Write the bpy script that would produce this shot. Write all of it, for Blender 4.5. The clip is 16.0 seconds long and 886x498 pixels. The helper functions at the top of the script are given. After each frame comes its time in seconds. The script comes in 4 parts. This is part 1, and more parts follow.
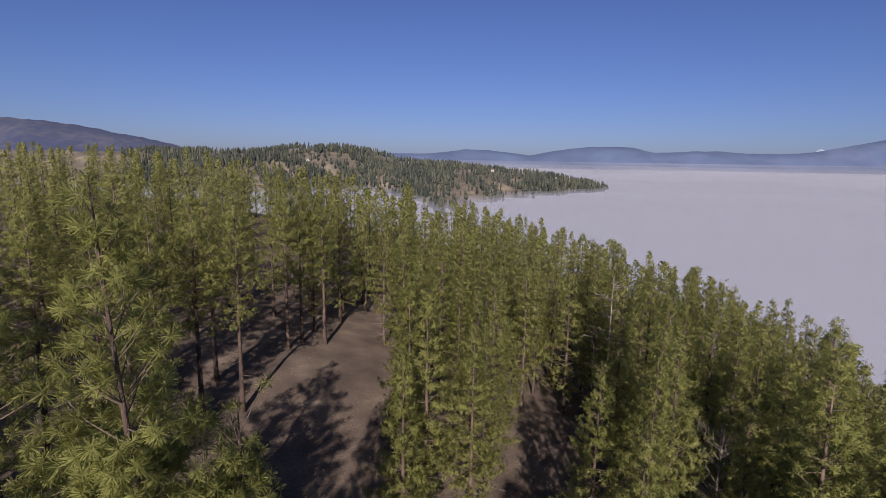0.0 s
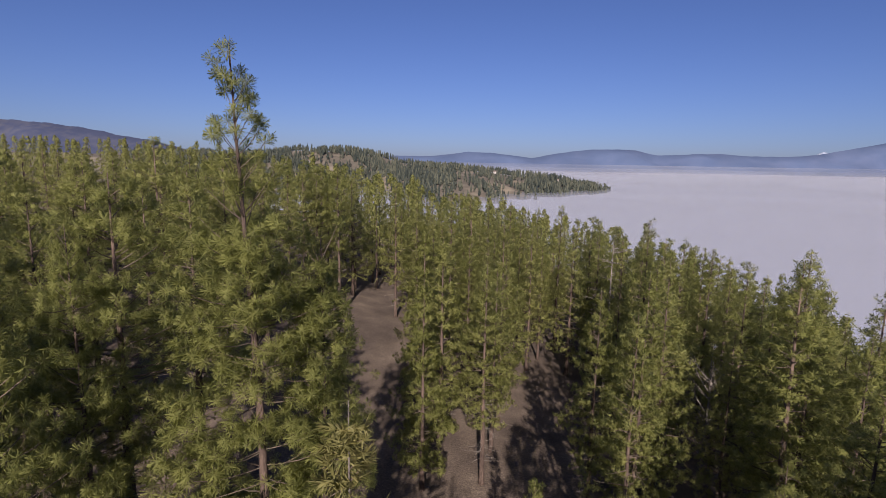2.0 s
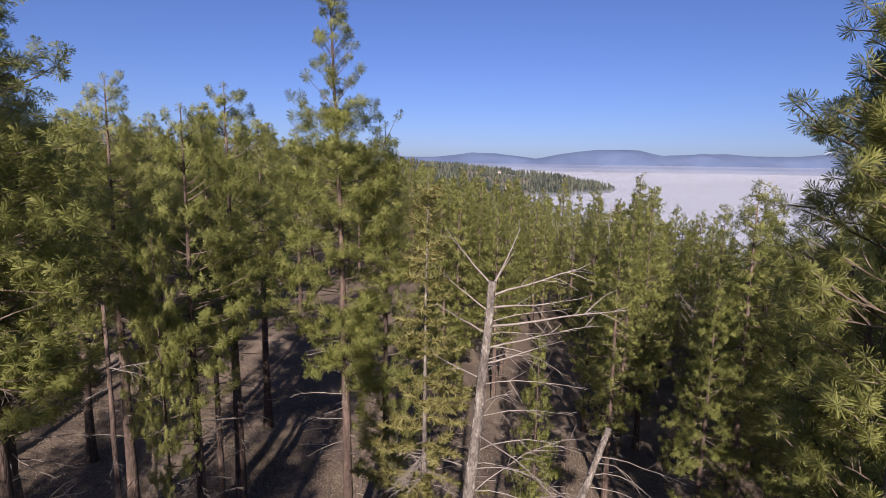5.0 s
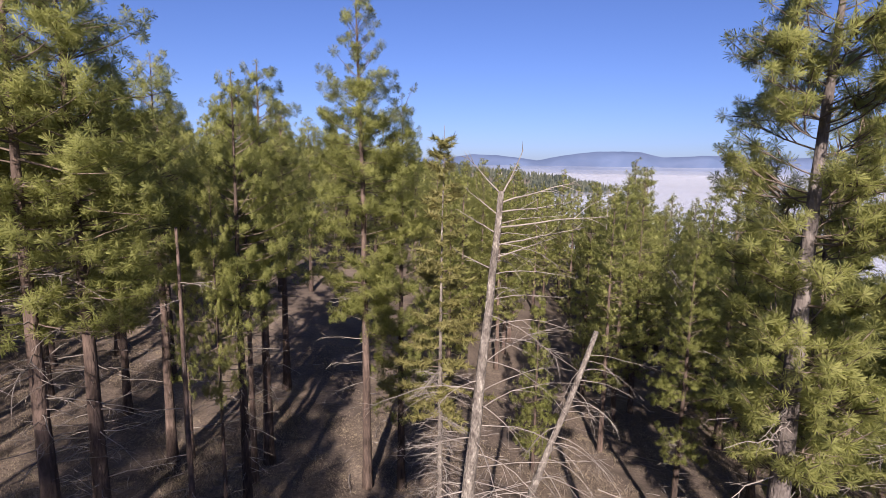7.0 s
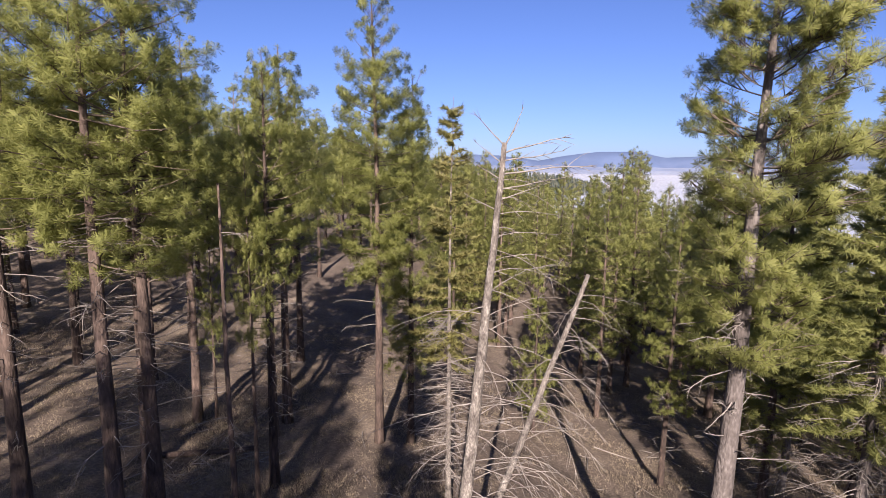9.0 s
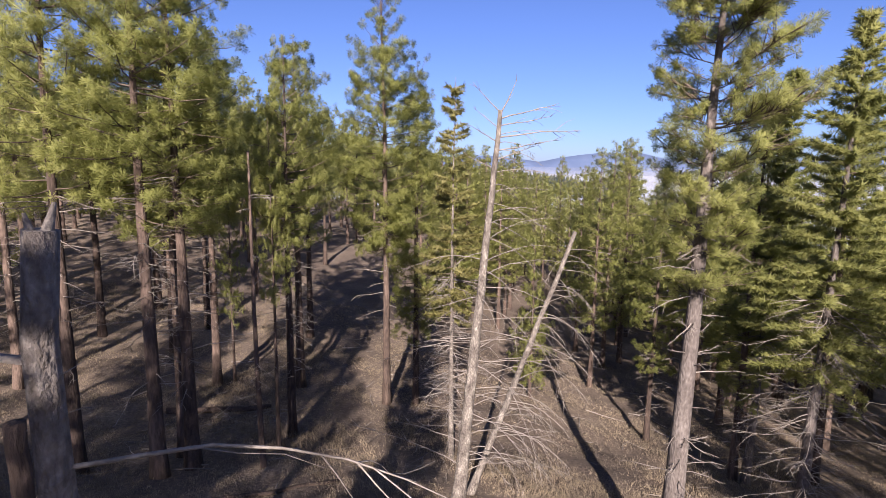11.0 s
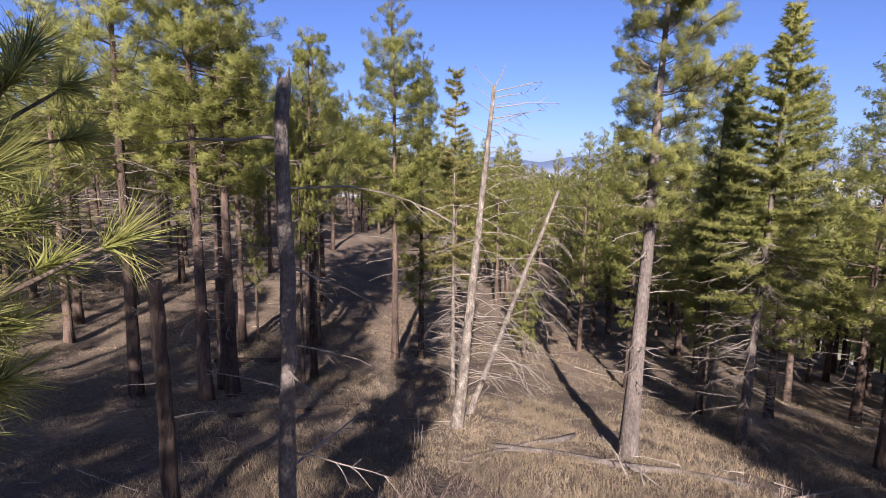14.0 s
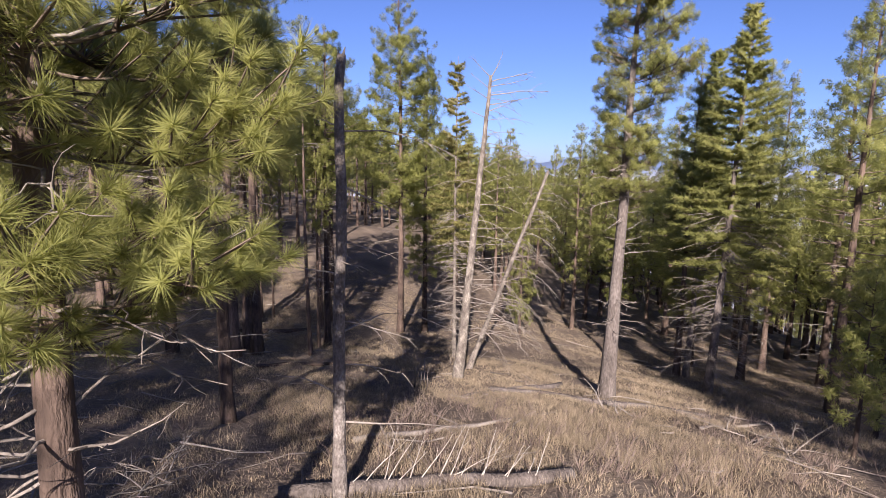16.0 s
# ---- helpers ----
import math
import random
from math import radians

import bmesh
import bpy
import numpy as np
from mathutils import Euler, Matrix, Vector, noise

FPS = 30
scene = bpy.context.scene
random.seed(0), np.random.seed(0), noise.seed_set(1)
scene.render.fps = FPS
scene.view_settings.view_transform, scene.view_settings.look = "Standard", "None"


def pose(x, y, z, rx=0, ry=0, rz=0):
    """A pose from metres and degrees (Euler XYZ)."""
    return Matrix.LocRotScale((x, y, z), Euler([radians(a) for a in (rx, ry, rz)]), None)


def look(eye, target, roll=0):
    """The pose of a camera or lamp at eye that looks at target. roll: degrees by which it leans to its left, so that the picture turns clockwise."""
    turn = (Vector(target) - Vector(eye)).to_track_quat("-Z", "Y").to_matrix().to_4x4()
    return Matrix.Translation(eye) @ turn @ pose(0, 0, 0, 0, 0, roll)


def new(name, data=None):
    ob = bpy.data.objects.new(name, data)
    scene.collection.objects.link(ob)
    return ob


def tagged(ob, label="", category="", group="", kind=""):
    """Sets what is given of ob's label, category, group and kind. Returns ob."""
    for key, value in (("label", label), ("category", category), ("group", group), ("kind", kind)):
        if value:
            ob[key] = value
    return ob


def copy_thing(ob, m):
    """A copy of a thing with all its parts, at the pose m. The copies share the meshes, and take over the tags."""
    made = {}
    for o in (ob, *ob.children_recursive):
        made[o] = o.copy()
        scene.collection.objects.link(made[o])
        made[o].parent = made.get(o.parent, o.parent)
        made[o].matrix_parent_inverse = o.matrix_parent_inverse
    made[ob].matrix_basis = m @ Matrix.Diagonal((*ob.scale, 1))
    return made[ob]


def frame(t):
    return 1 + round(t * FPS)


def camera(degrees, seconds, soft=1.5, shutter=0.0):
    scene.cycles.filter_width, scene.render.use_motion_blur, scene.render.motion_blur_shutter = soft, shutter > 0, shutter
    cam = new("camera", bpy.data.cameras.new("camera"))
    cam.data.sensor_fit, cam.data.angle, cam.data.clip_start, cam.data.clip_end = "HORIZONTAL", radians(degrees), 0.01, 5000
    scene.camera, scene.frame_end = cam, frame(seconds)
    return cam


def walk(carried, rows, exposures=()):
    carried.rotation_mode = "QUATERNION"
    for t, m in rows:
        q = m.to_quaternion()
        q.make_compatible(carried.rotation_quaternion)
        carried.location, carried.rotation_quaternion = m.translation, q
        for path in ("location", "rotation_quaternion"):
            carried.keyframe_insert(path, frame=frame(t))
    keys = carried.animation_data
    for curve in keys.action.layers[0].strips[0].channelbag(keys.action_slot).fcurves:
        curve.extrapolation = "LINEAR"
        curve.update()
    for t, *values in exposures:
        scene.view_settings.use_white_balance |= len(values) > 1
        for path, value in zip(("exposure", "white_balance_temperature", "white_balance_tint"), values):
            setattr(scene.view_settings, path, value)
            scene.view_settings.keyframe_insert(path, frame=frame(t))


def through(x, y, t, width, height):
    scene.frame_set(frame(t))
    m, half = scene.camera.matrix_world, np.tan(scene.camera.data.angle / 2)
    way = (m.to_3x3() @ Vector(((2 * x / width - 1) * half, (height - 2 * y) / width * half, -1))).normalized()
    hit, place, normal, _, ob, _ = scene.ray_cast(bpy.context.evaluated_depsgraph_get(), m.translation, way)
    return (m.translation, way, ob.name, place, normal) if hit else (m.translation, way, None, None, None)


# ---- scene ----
cam = camera(80.0, 16.0, 0.7)
METRES, EYE, TILT, LEAN, TURN = 26.0, 16.3, -9.3, -1.0, 0.0
ROWS = [
    (0.0, 0.0, 0.0, 0.0, 0.0, -0.0, -0.0),
    (0.5, -0.006, -0.0236, -0.0258, 0.1, 0.12, -0.04),
    (1.0, -0.0112, -0.0474, -0.0529, 0.16, 0.22, -0.06),
    (1.5, -0.0174, -0.0732, -0.0798, 0.22, 0.27, -0.07),
    (2.0, -0.0257, -0.1007, -0.108, 0.23, 0.3, -0.08),
    (2.5, -0.0327, -0.1305, -0.1345, 0.26, 0.34, -0.07),
    (3.0, -0.0383, -0.1606, -0.1575, 0.34, 0.33, -0.12),
    (3.5, -0.0418, -0.1889, -0.1785, 0.43, 0.33, -0.14),
    (4.0, -0.0453, -0.2157, -0.2003, 0.52, 0.36, -0.13),
    (4.5, -0.0501, -0.2404, -0.2211, 0.63, 0.4, -0.05),
    (5.0, -0.0543, -0.2626, -0.2392, 0.69, 0.41, -0.05),
    (7.5, -0.067, -0.3483, -0.306, 0.85, 0.63, -0.04),
    (8.0, -0.0687, -0.3619, -0.3168, 0.91, 0.63, -0.03),
    (8.5, -0.0704, -0.3766, -0.3274, 0.95, 0.63, -0.03),
    (9.0, -0.072, -0.3913, -0.3385, 0.97, 0.66, -0.05),
    (11.5, -0.0745, -0.4699, -0.3914, 1.06, 0.82, -0.1),
    (12.0, -0.0748, -0.486, -0.4008, 1.1, 0.86, -0.11),
    (12.5, -0.0751, -0.5026, -0.4095, 1.07, 0.84, -0.1),
    (13.0, -0.0754, -0.5187, -0.4183, 1.1, 0.86, -0.1),
    (13.5, -0.0759, -0.5359, -0.4275, 1.06, 0.88, -0.1),
    (14.0, -0.0757, -0.5533, -0.4364, 1.1, 0.86, -0.1),
    (14.5, -0.0757, -0.5722, -0.4463, 1.15, 0.92, -0.09),
    (15.0, -0.0759, -0.5916, -0.4556, 1.18, 0.92, -0.13),
    (15.5, -0.0766, -0.6125, -0.4656, 1.15, 0.92, -0.16),
    (16.0, -0.077, -0.6332, -0.4753, 1.15, 0.93, -0.19),
]
EXPOSURES = [(t, stops, 6500, 22) for t, stops in ((0.0, 0.62), (3.0, 0.86), (5.0, 1.18), (8.0, 1.52), (12.0, 1.7), (16.0, 1.7))]
walk(cam, [(t, pose(0, 0, EYE, TILT, LEAN, TURN) @ pose(METRES * x, METRES * y, METRES * z, 90 + pitch, roll, yaw)) for t, x, y, z, yaw, pitch, roll in ROWS], EXPOSURES)

# ---- sky and sun: a low sun behind the camera, clear sky ----
SUN_UP, SUN_AZ = 27.0, 182.0          # degrees; azimuth from +y towards +x
world = bpy.data.worlds.new("world")
scene.world = world
world.use_nodes = True
wn = world.node_tree
sky = wn.nodes.new("ShaderNodeTexSky")
sky.sky_type = "NISHITA"
sky.sun_disc = False
sky.sun_elevation = radians(SUN_UP)
sky.sun_rotation = radians(SUN_AZ)
sky.altitude = 1200
sky.air_density, sky.dust_density, sky.ozone_density = 1.0, 1.8, 5.0
deep = wn.nodes.new("ShaderNodeMix")
deep.data_type, deep.blend_type = "RGBA", "MULTIPLY"
deep.inputs[0].default_value = 1.0
deep.inputs[7].default_value = (0.9, 0.94, 1.25, 1)
wn.links.new(sky.outputs[0], deep.inputs[6])
wn.links.new(deep.outputs[2], wn.nodes["Background"].inputs[0])
wn.nodes["Background"].inputs[1].default_value = 0.039
sun_data = bpy.data.lights.new("sun", "SUN")
sun_data.energy, sun_data.angle, sun_data.color = 4.6, radians(0.6), (1.0, 0.93, 0.82)
sun = new("sun", sun_data)
sa, se = radians(SUN_AZ), radians(SUN_UP)
sun_dir = Vector((math.sin(sa) * math.cos(se), math.cos(sa) * math.cos(se), math.sin(se)))
sun.matrix_world = look(sun_dir * 300, (0, 0, 0))


# ---- materials ----
def material(name, colours, rough=0.9, scale=3.0, fine=40.0, stretch=(1, 1, 1), bump=0.3, bump_scale=20.0, through=0.0, island=0.0, ob_random=0.0,
             glow=0.0, spec=0.2):
    """Two scales of noise over a ramp of colours; island and ob_random vary the brightness piece by piece and thing by thing."""
    m = bpy.data.materials.new(name)
    m.use_nodes = True
    nt = m.node_tree
    n, l = nt.nodes, nt.links
    bsdf = n["Principled BSDF"]
    bsdf.inputs["Roughness"].default_value = rough
    bsdf.inputs["Specular IOR Level"].default_value = spec
    co = n.new("ShaderNodeTexCoord")
    mp = n.new("ShaderNodeMapping")
    mp.inputs["Scale"].default_value = stretch
    l.new(co.outputs["Object"], mp.inputs[0])
    big, small = n.new("ShaderNodeTexNoise"), n.new("ShaderNodeTexNoise")
    big.inputs["Scale"].default_value, big.inputs["Detail"].default_value = scale, 4
    small.inputs["Scale"].default_value, small.inputs["Detail"].default_value = fine, 5
    for x in (big, small):
        l.new(mp.outputs[0], x.inputs["Vector"])
    mix = n.new("ShaderNodeMath")
    mix.operation = "MULTIPLY_ADD"
    mix.inputs[1].default_value = 0.45
    half = n.new("ShaderNodeMath")
    half.operation = "MULTIPLY"
    half.inputs[1].default_value = 0.55
    l.new(big.outputs[0], half.inputs[0])
    l.new(small.outputs[0], mix.inputs[0])
    l.new(half.outputs[0], mix.inputs[2])
    value = mix.outputs[0]
    if island or ob_random:
        gi, oi = n.new("ShaderNodeNewGeometry"), n.new("ShaderNodeObjectInfo")
        for out, amount in ((gi.outputs["Random Per Island"], island), (oi.outputs["Random"], ob_random)):
            if amount:
                k = n.new("ShaderNodeMath")
                k.operation = "MULTIPLY_ADD"
                k.inputs[1].default_value = amount
                c = n.new("ShaderNodeMath")
                c.operation = "SUBTRACT"
                c.inputs[1].default_value = 0.5
                l.new(out, c.inputs[0])
                l.new(c.outputs[0], k.inputs[0])
                l.new(value, k.inputs[2])
                value = k.outputs[0]
    ramp = n.new("ShaderNodeValToRGB")
    el = ramp.color_ramp.elements
    while len(el) < len(colours):
        el.new(0.5)
    for i, c in enumerate(colours):
        el[i].position = 0.3 + 0.4 * i / max(1, len(colours) - 1)
        el[i].color = (*c, 1)
    l.new(value, ramp.inputs[0])
    l.new(ramp.outputs[0], bsdf.inputs["Base Color"])
    if bump:
        b, t = n.new("ShaderNodeBump"), n.new("ShaderNodeTexNoise")
        t.inputs["Scale"].default_value, t.inputs["Detail"].default_value = bump_scale, 6
        l.new(mp.outputs[0], t.inputs["Vector"])
        b.inputs["Strength"].default_value = bump
        b.inputs["Distance"].default_value = 0.05
        l.new(t.outputs[0], b.inputs["Height"])
        l.new(b.outputs[0], bsdf.inputs["Normal"])
    if through:
        tr, ms = n.new("ShaderNodeBsdfTranslucent"), n.new("ShaderNodeMixShader")
        ms.inputs[0].default_value = through
        l.new(ramp.outputs[0], tr.inputs[0])
        l.new(bsdf.outputs[0], ms.inputs[1])
        l.new(tr.outputs[0], ms.inputs[2])
        l.new(ms.outputs[0], n["Material Output"].inputs[0])
    # glow: the ramp colour also emits, used for haze on far mountains
    if glow:
        l.new(ramp.outputs[0], bsdf.inputs["Emission Color"])
        bsdf.inputs["Emission Strength"].default_value = glow
    return m


NEEDLE = material("pine_needles", [(0.215, 0.23, 0.07), (0.308, 0.322, 0.105), (0.40, 0.40, 0.148)], 0.5, 0.6, 6, bump=0, through=0.6, island=0.3, ob_random=0.22, spec=0.12)
NEEDLE_FIR = material("fir_needles", [(0.175, 0.195, 0.062), (0.25, 0.265, 0.09), (0.32, 0.32, 0.12)], 0.6, 0.7, 6, bump=0, through=0.6, island=0.3, ob_random=0.2, spec=0.12)
NEEDLE_YELLOW = material("yellowing_needles", [(0.17, 0.165, 0.055), (0.24, 0.225, 0.08), (0.31, 0.275, 0.11)], 0.55, 0.8, 6, bump=0, through=0.5, island=0.3, spec=0.3)
BARK = material("pine_bark", [(0.028, 0.021, 0.018), (0.08, 0.057, 0.046), (0.17, 0.122, 0.097)], 0.95, 1.5, 9, (1.6, 1.6, 0.45), 0.9, 14, ob_random=0.15)
BARK_GREY = material("grey_bark", [(0.045, 0.037, 0.033), (0.115, 0.097, 0.087), (0.22, 0.192, 0.175)], 0.95, 1.8, 16, (1.5, 1.5, 0.6), 0.7, 18, ob_random=0.1)
SNAG_BARK = material("weathered_snag_bark", [(0.04, 0.032, 0.028), (0.10, 0.085, 0.073), (0.185, 0.162, 0.138), (0.40, 0.365, 0.315)], 0.9, 7, 30, (1.2, 1.2, 0.6), 1.0, 26)
DEAD_WOOD = material("dead_grey_wood", [(0.10, 0.085, 0.075), (0.19, 0.165, 0.145), (0.31, 0.275, 0.24)], 0.9, 2, 25, (1, 1, 1), 0.4, 30, island=0.25)
LIMB = material("live_limb_bark", [(0.05, 0.038, 0.03), (0.11, 0.085, 0.065), (0.18, 0.14, 0.11)], 0.95, 2, 14, bump=0.4)
GRASS = material("dry_grass", [(0.12, 0.098, 0.072), (0.235, 0.188, 0.132), (0.40, 0.325, 0.225)], 0.9, 0.3, 3, bump=0, through=0.25, island=0.3)
BLEACHED = material("bleached_branch_wood", [(0.2, 0.18, 0.16), (0.33, 0.3, 0.265), (0.47, 0.43, 0.38)], 0.85, 3, 30, bump=0.3, bump_scale=30)
POLE_BARK = material("pale_grey_dead_bark", [(0.05, 0.042, 0.037), (0.115, 0.098, 0.088), (0.185, 0.163, 0.148), (0.32, 0.29, 0.265)], 0.92, 7, 30, (1.2, 1.2, 0.7), 0.9, 24)
CONE = material("pine_cone_scales", [(0.10, 0.05, 0.028), (0.19, 0.10, 0.055), (0.28, 0.16, 0.09)], 0.8, 30, 160, bump=0.8, bump_scale=150)
SHRUB = material("bare_shrub_twigs", [(0.08, 0.058, 0.05), (0.16, 0.118, 0.10), (0.26, 0.21, 0.175)], 0.9, 1, 8, bump=0, island=0.4)


def ground_material():
    m = material("forest_floor", [(0.05, 0.04, 0.034), (0.096, 0.074, 0.059), (0.15, 0.116, 0.088), (0.255, 0.204, 0.151)], 1.0, 0.33, 9.0, bump=1.0, bump_scale=11.0)
    return m


FLOOR = ground_material()
HILL = material("far_hillside_grass", [(0.085, 0.078, 0.062), (0.135, 0.118, 0.09), (0.29, 0.245, 0.175)], 1.0, 0.011, 0.05, bump=0)
HILL_TREES = material("far_conifers", [(0.028, 0.036, 0.032), (0.046, 0.054, 0.043), (0.08, 0.084, 0.06)], 1.0, 0.01, 0.3, bump=0, island=0.5)
# distance haze put into the mountains' blue base colours and their faint glow
MOUNT_NEAR = material("wooded_mountain_haze_glow", [(0.03, 0.038, 0.068), (0.036, 0.044, 0.076), (0.07, 0.07, 0.085)], 1.0, 0.0022, 0.02, bump=0, glow=0.45)
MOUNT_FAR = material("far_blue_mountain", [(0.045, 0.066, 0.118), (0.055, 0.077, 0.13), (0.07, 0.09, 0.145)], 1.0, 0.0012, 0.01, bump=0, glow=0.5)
# this snow also emits a little: brightness put into the material
SNOW = material("far_snow", [(0.3, 0.35, 0.45), (0.4, 0.45, 0.54)], 0.9, 0.01, 0.1, bump=0, glow=0.15)
WALL_PAINT = material("pale_house_wall", [(0.30, 0.28, 0.25), (0.4, 0.38, 0.35)], 0.8, 0.5, 4, bump=0)
ROOF = material("house_roof", [(0.12, 0.09, 0.08), (0.2, 0.16, 0.14)], 0.8, 0.5, 4, bump=0)
GLASS = material("dark_window_glass", [(0.03, 0.035, 0.045), (0.05, 0.055, 0.065)], 0.1, 1, 4, bump=0, spec=0.5)


def fog_material(name, opacity):
    m = bpy.data.materials.new(name)
    m.use_nodes = True
    n, l = m.node_tree.nodes, m.node_tree.links
    bsdf = n["Principled BSDF"]
    bsdf.inputs["Roughness"].default_value = 1.0
    bsdf.inputs["Specular IOR Level"].default_value = 0.0
    co = n.new("ShaderNodeTexCoord")
    mp = n.new("ShaderNodeMapping")
    mp.inputs["Scale"].default_value = (0.0008, 0.0007, 0.001)
    l.new(co.outputs["Object"], mp.inputs[0])
    a = n.new("ShaderNodeTexNoise")
    a.inputs["Scale"].default_value, a.inputs["Detail"].default_value = 1.6, 3
    l.new(mp.outputs[0], a.inputs["Vector"])
    r = n.new("ShaderNodeValToRGB")
    r.color_ramp.elements[0].position, r.color_ramp.elements[0].color = 0.32, (0.445, 0.468, 0.522, 1)
    r.color_ramp.elements[1].position, r.color_ramp.elements[1].color = 0.68, (0.54, 0.565, 0.615, 1)
    l.new(a.outputs[0], r.inputs[0])
    l.new(r.outputs[0], bsdf.inputs["Base Color"])
    if opacity < 1:
        t, ms = n.new("ShaderNodeBsdfTransparent"), n.new("ShaderNodeMixShader")
        k = n.new("ShaderNodeMapRange")
        k.inputs["From Min"].default_value, k.inputs["From Max"].default_value = 0.25, 0.75
        k.inputs["To Min"].default_value, k.inputs["To Max"].default_value = 0.3 * opacity, opacity
        l.new(a.outputs[0], k.inputs[0])
        l.new(k.outputs[0], ms.inputs[0])
        l.new(t.outputs[0], ms.inputs[1])
        l.new(bsdf.outputs[0], ms.inputs[2])
        l.new(ms.outputs[0], n["Material Output"].inputs[0])
    return m


FOG = fog_material("fog_top", 1.0)
FOG_VEIL = fog_material("fog_veil", 0.32)

# ---- mesh helpers ----
rng = np.random.default_rng(7)


def mesh_of(name, verts, faces, mat, smooth=False):
    """A mesh from arrays of corners and of triangles or quads (all of one kind)."""
    me = bpy.data.meshes.new(name)
    verts, faces = np.asarray(verts, np.float32), np.asarray(faces, np.int32)
    k = faces.shape[1]
    me.vertices.add(len(verts))
    me.vertices.foreach_set("co", verts.ravel())
    me.loops.add(faces.size)
    me.loops.foreach_set("vertex_index", faces.ravel())
    me.polygons.add(len(faces))
    me.polygons.foreach_set("loop_start", np.arange(0, faces.size, k, dtype=np.int32))
    me.polygons.foreach_set("use_smooth", np.full(len(faces), smooth))
    me.materials.append(mat)
    me.update(calc_edges=True)
    return me


def part(name, me, parent, label="", kind=""):
    ob = new(name, me)
    ob.parent = parent
    return tagged(ob, label, kind=kind)


class Pile:
    """Collects triangles."""

    def __init__(self):
        self.v, self.f, self.n = [], [], 0

    def add(self, v, f):
        self.v.append(np.asarray(v, float))
        self.f.append(np.asarray(f, int) + self.n)
        self.n += len(v)

    def mesh(self, name, mat, smooth=False):
        return mesh_of(name, np.concatenate(self.v), np.concatenate(self.f), mat, smooth)


def tube(points, radii, sides=6, rough=0.0, close=False):
    """A tapered tube along points, as triangles."""
    p = np.asarray(points, float)
    r = np.asarray(radii, float)
    n = len(p)
    d = np.gradient(p, axis=0)
    d /= np.linalg.norm(d, axis=1)[:, None] + 1e-9
    ref = np.array([0.31, 0.95, 0.02]) if abs(d[0][2]) > 0.6 else np.array([0.0, 0.0, 1.0])
    a = np.cross(d, ref)
    a /= np.linalg.norm(a, axis=1)[:, None] + 1e-9
    b = np.cross(d, a)
    ang = np.arange(sides) * 2 * math.pi / sides
    rr = r[:, None] * (1 + rough * rng.uniform(-1, 1, (n, sides)))
    v = p[:, None, :] + rr[:, :, None] * (np.cos(ang)[None, :, None] * a[:, None, :] + np.sin(ang)[None, :, None] * b[:, None, :])
    v = v.reshape(-1, 3)
    i, j = np.meshgrid(np.arange(n - 1), np.arange(sides), indexing="ij")
    q0, q1 = (i * sides + j).ravel(), (i * sides + (j + 1) % sides).ravel()
    f = np.concatenate([np.stack([q0, q1, q1 + sides], 1), np.stack([q0, q1 + sides, q0 + sides], 1)])
    if close:
        v = np.concatenate([v, p[:1], p[-1:]])
        k = np.arange(sides)
        e = (n - 1) * sides
        f = np.concatenate([f, np.stack([(k + 1) % sides, k, np.full(sides, n * sides)], 1), np.stack([e + k, e + (k + 1) % sides, np.full(sides, n * sides + 1)], 1)])
    return v, f


def bend(start, heading, length, rise, droop, steps=6, wob=0.06, r=None):
    """A limb's line: starts with the slope rise (tan), and its slope changes by droop along the way."""
    g = r or rng
    t = np.linspace(0, 1, steps)
    h = heading + np.cumsum(g.normal(0, wob, steps))
    ds = length / (steps - 1)
    pts = [np.array(start, float)]
    for k in range(steps - 1):
        s = rise + droop * t[k] + g.normal(0, wob * 0.7)
        c = 1 / math.sqrt(1 + s * s)
        pts.append(pts[-1] + ds * c * np.array([math.cos(h[k]), math.sin(h[k]), s]))
    return np.array(pts)


def leafy(name, v, f, out, mat):
    """A mesh of loose blades, shaded by the roundness of the puff or spray that they belong to."""
    a, b, c = v[f[:, 0]], v[f[:, 1]], v[f[:, 2]]
    ng = np.cross(b - a, c - a)
    turned = np.einsum("ij,ij->i", ng, out[f[:, 0]] + out[f[:, 2]]) < 0
    f = f.copy()
    f[turned] = f[turned][:, [1, 0, 2]]
    me = mesh_of(name, v, f, mat, True)
    me.normals_split_custom_set_from_vertices(out.astype(np.float32))
    return me


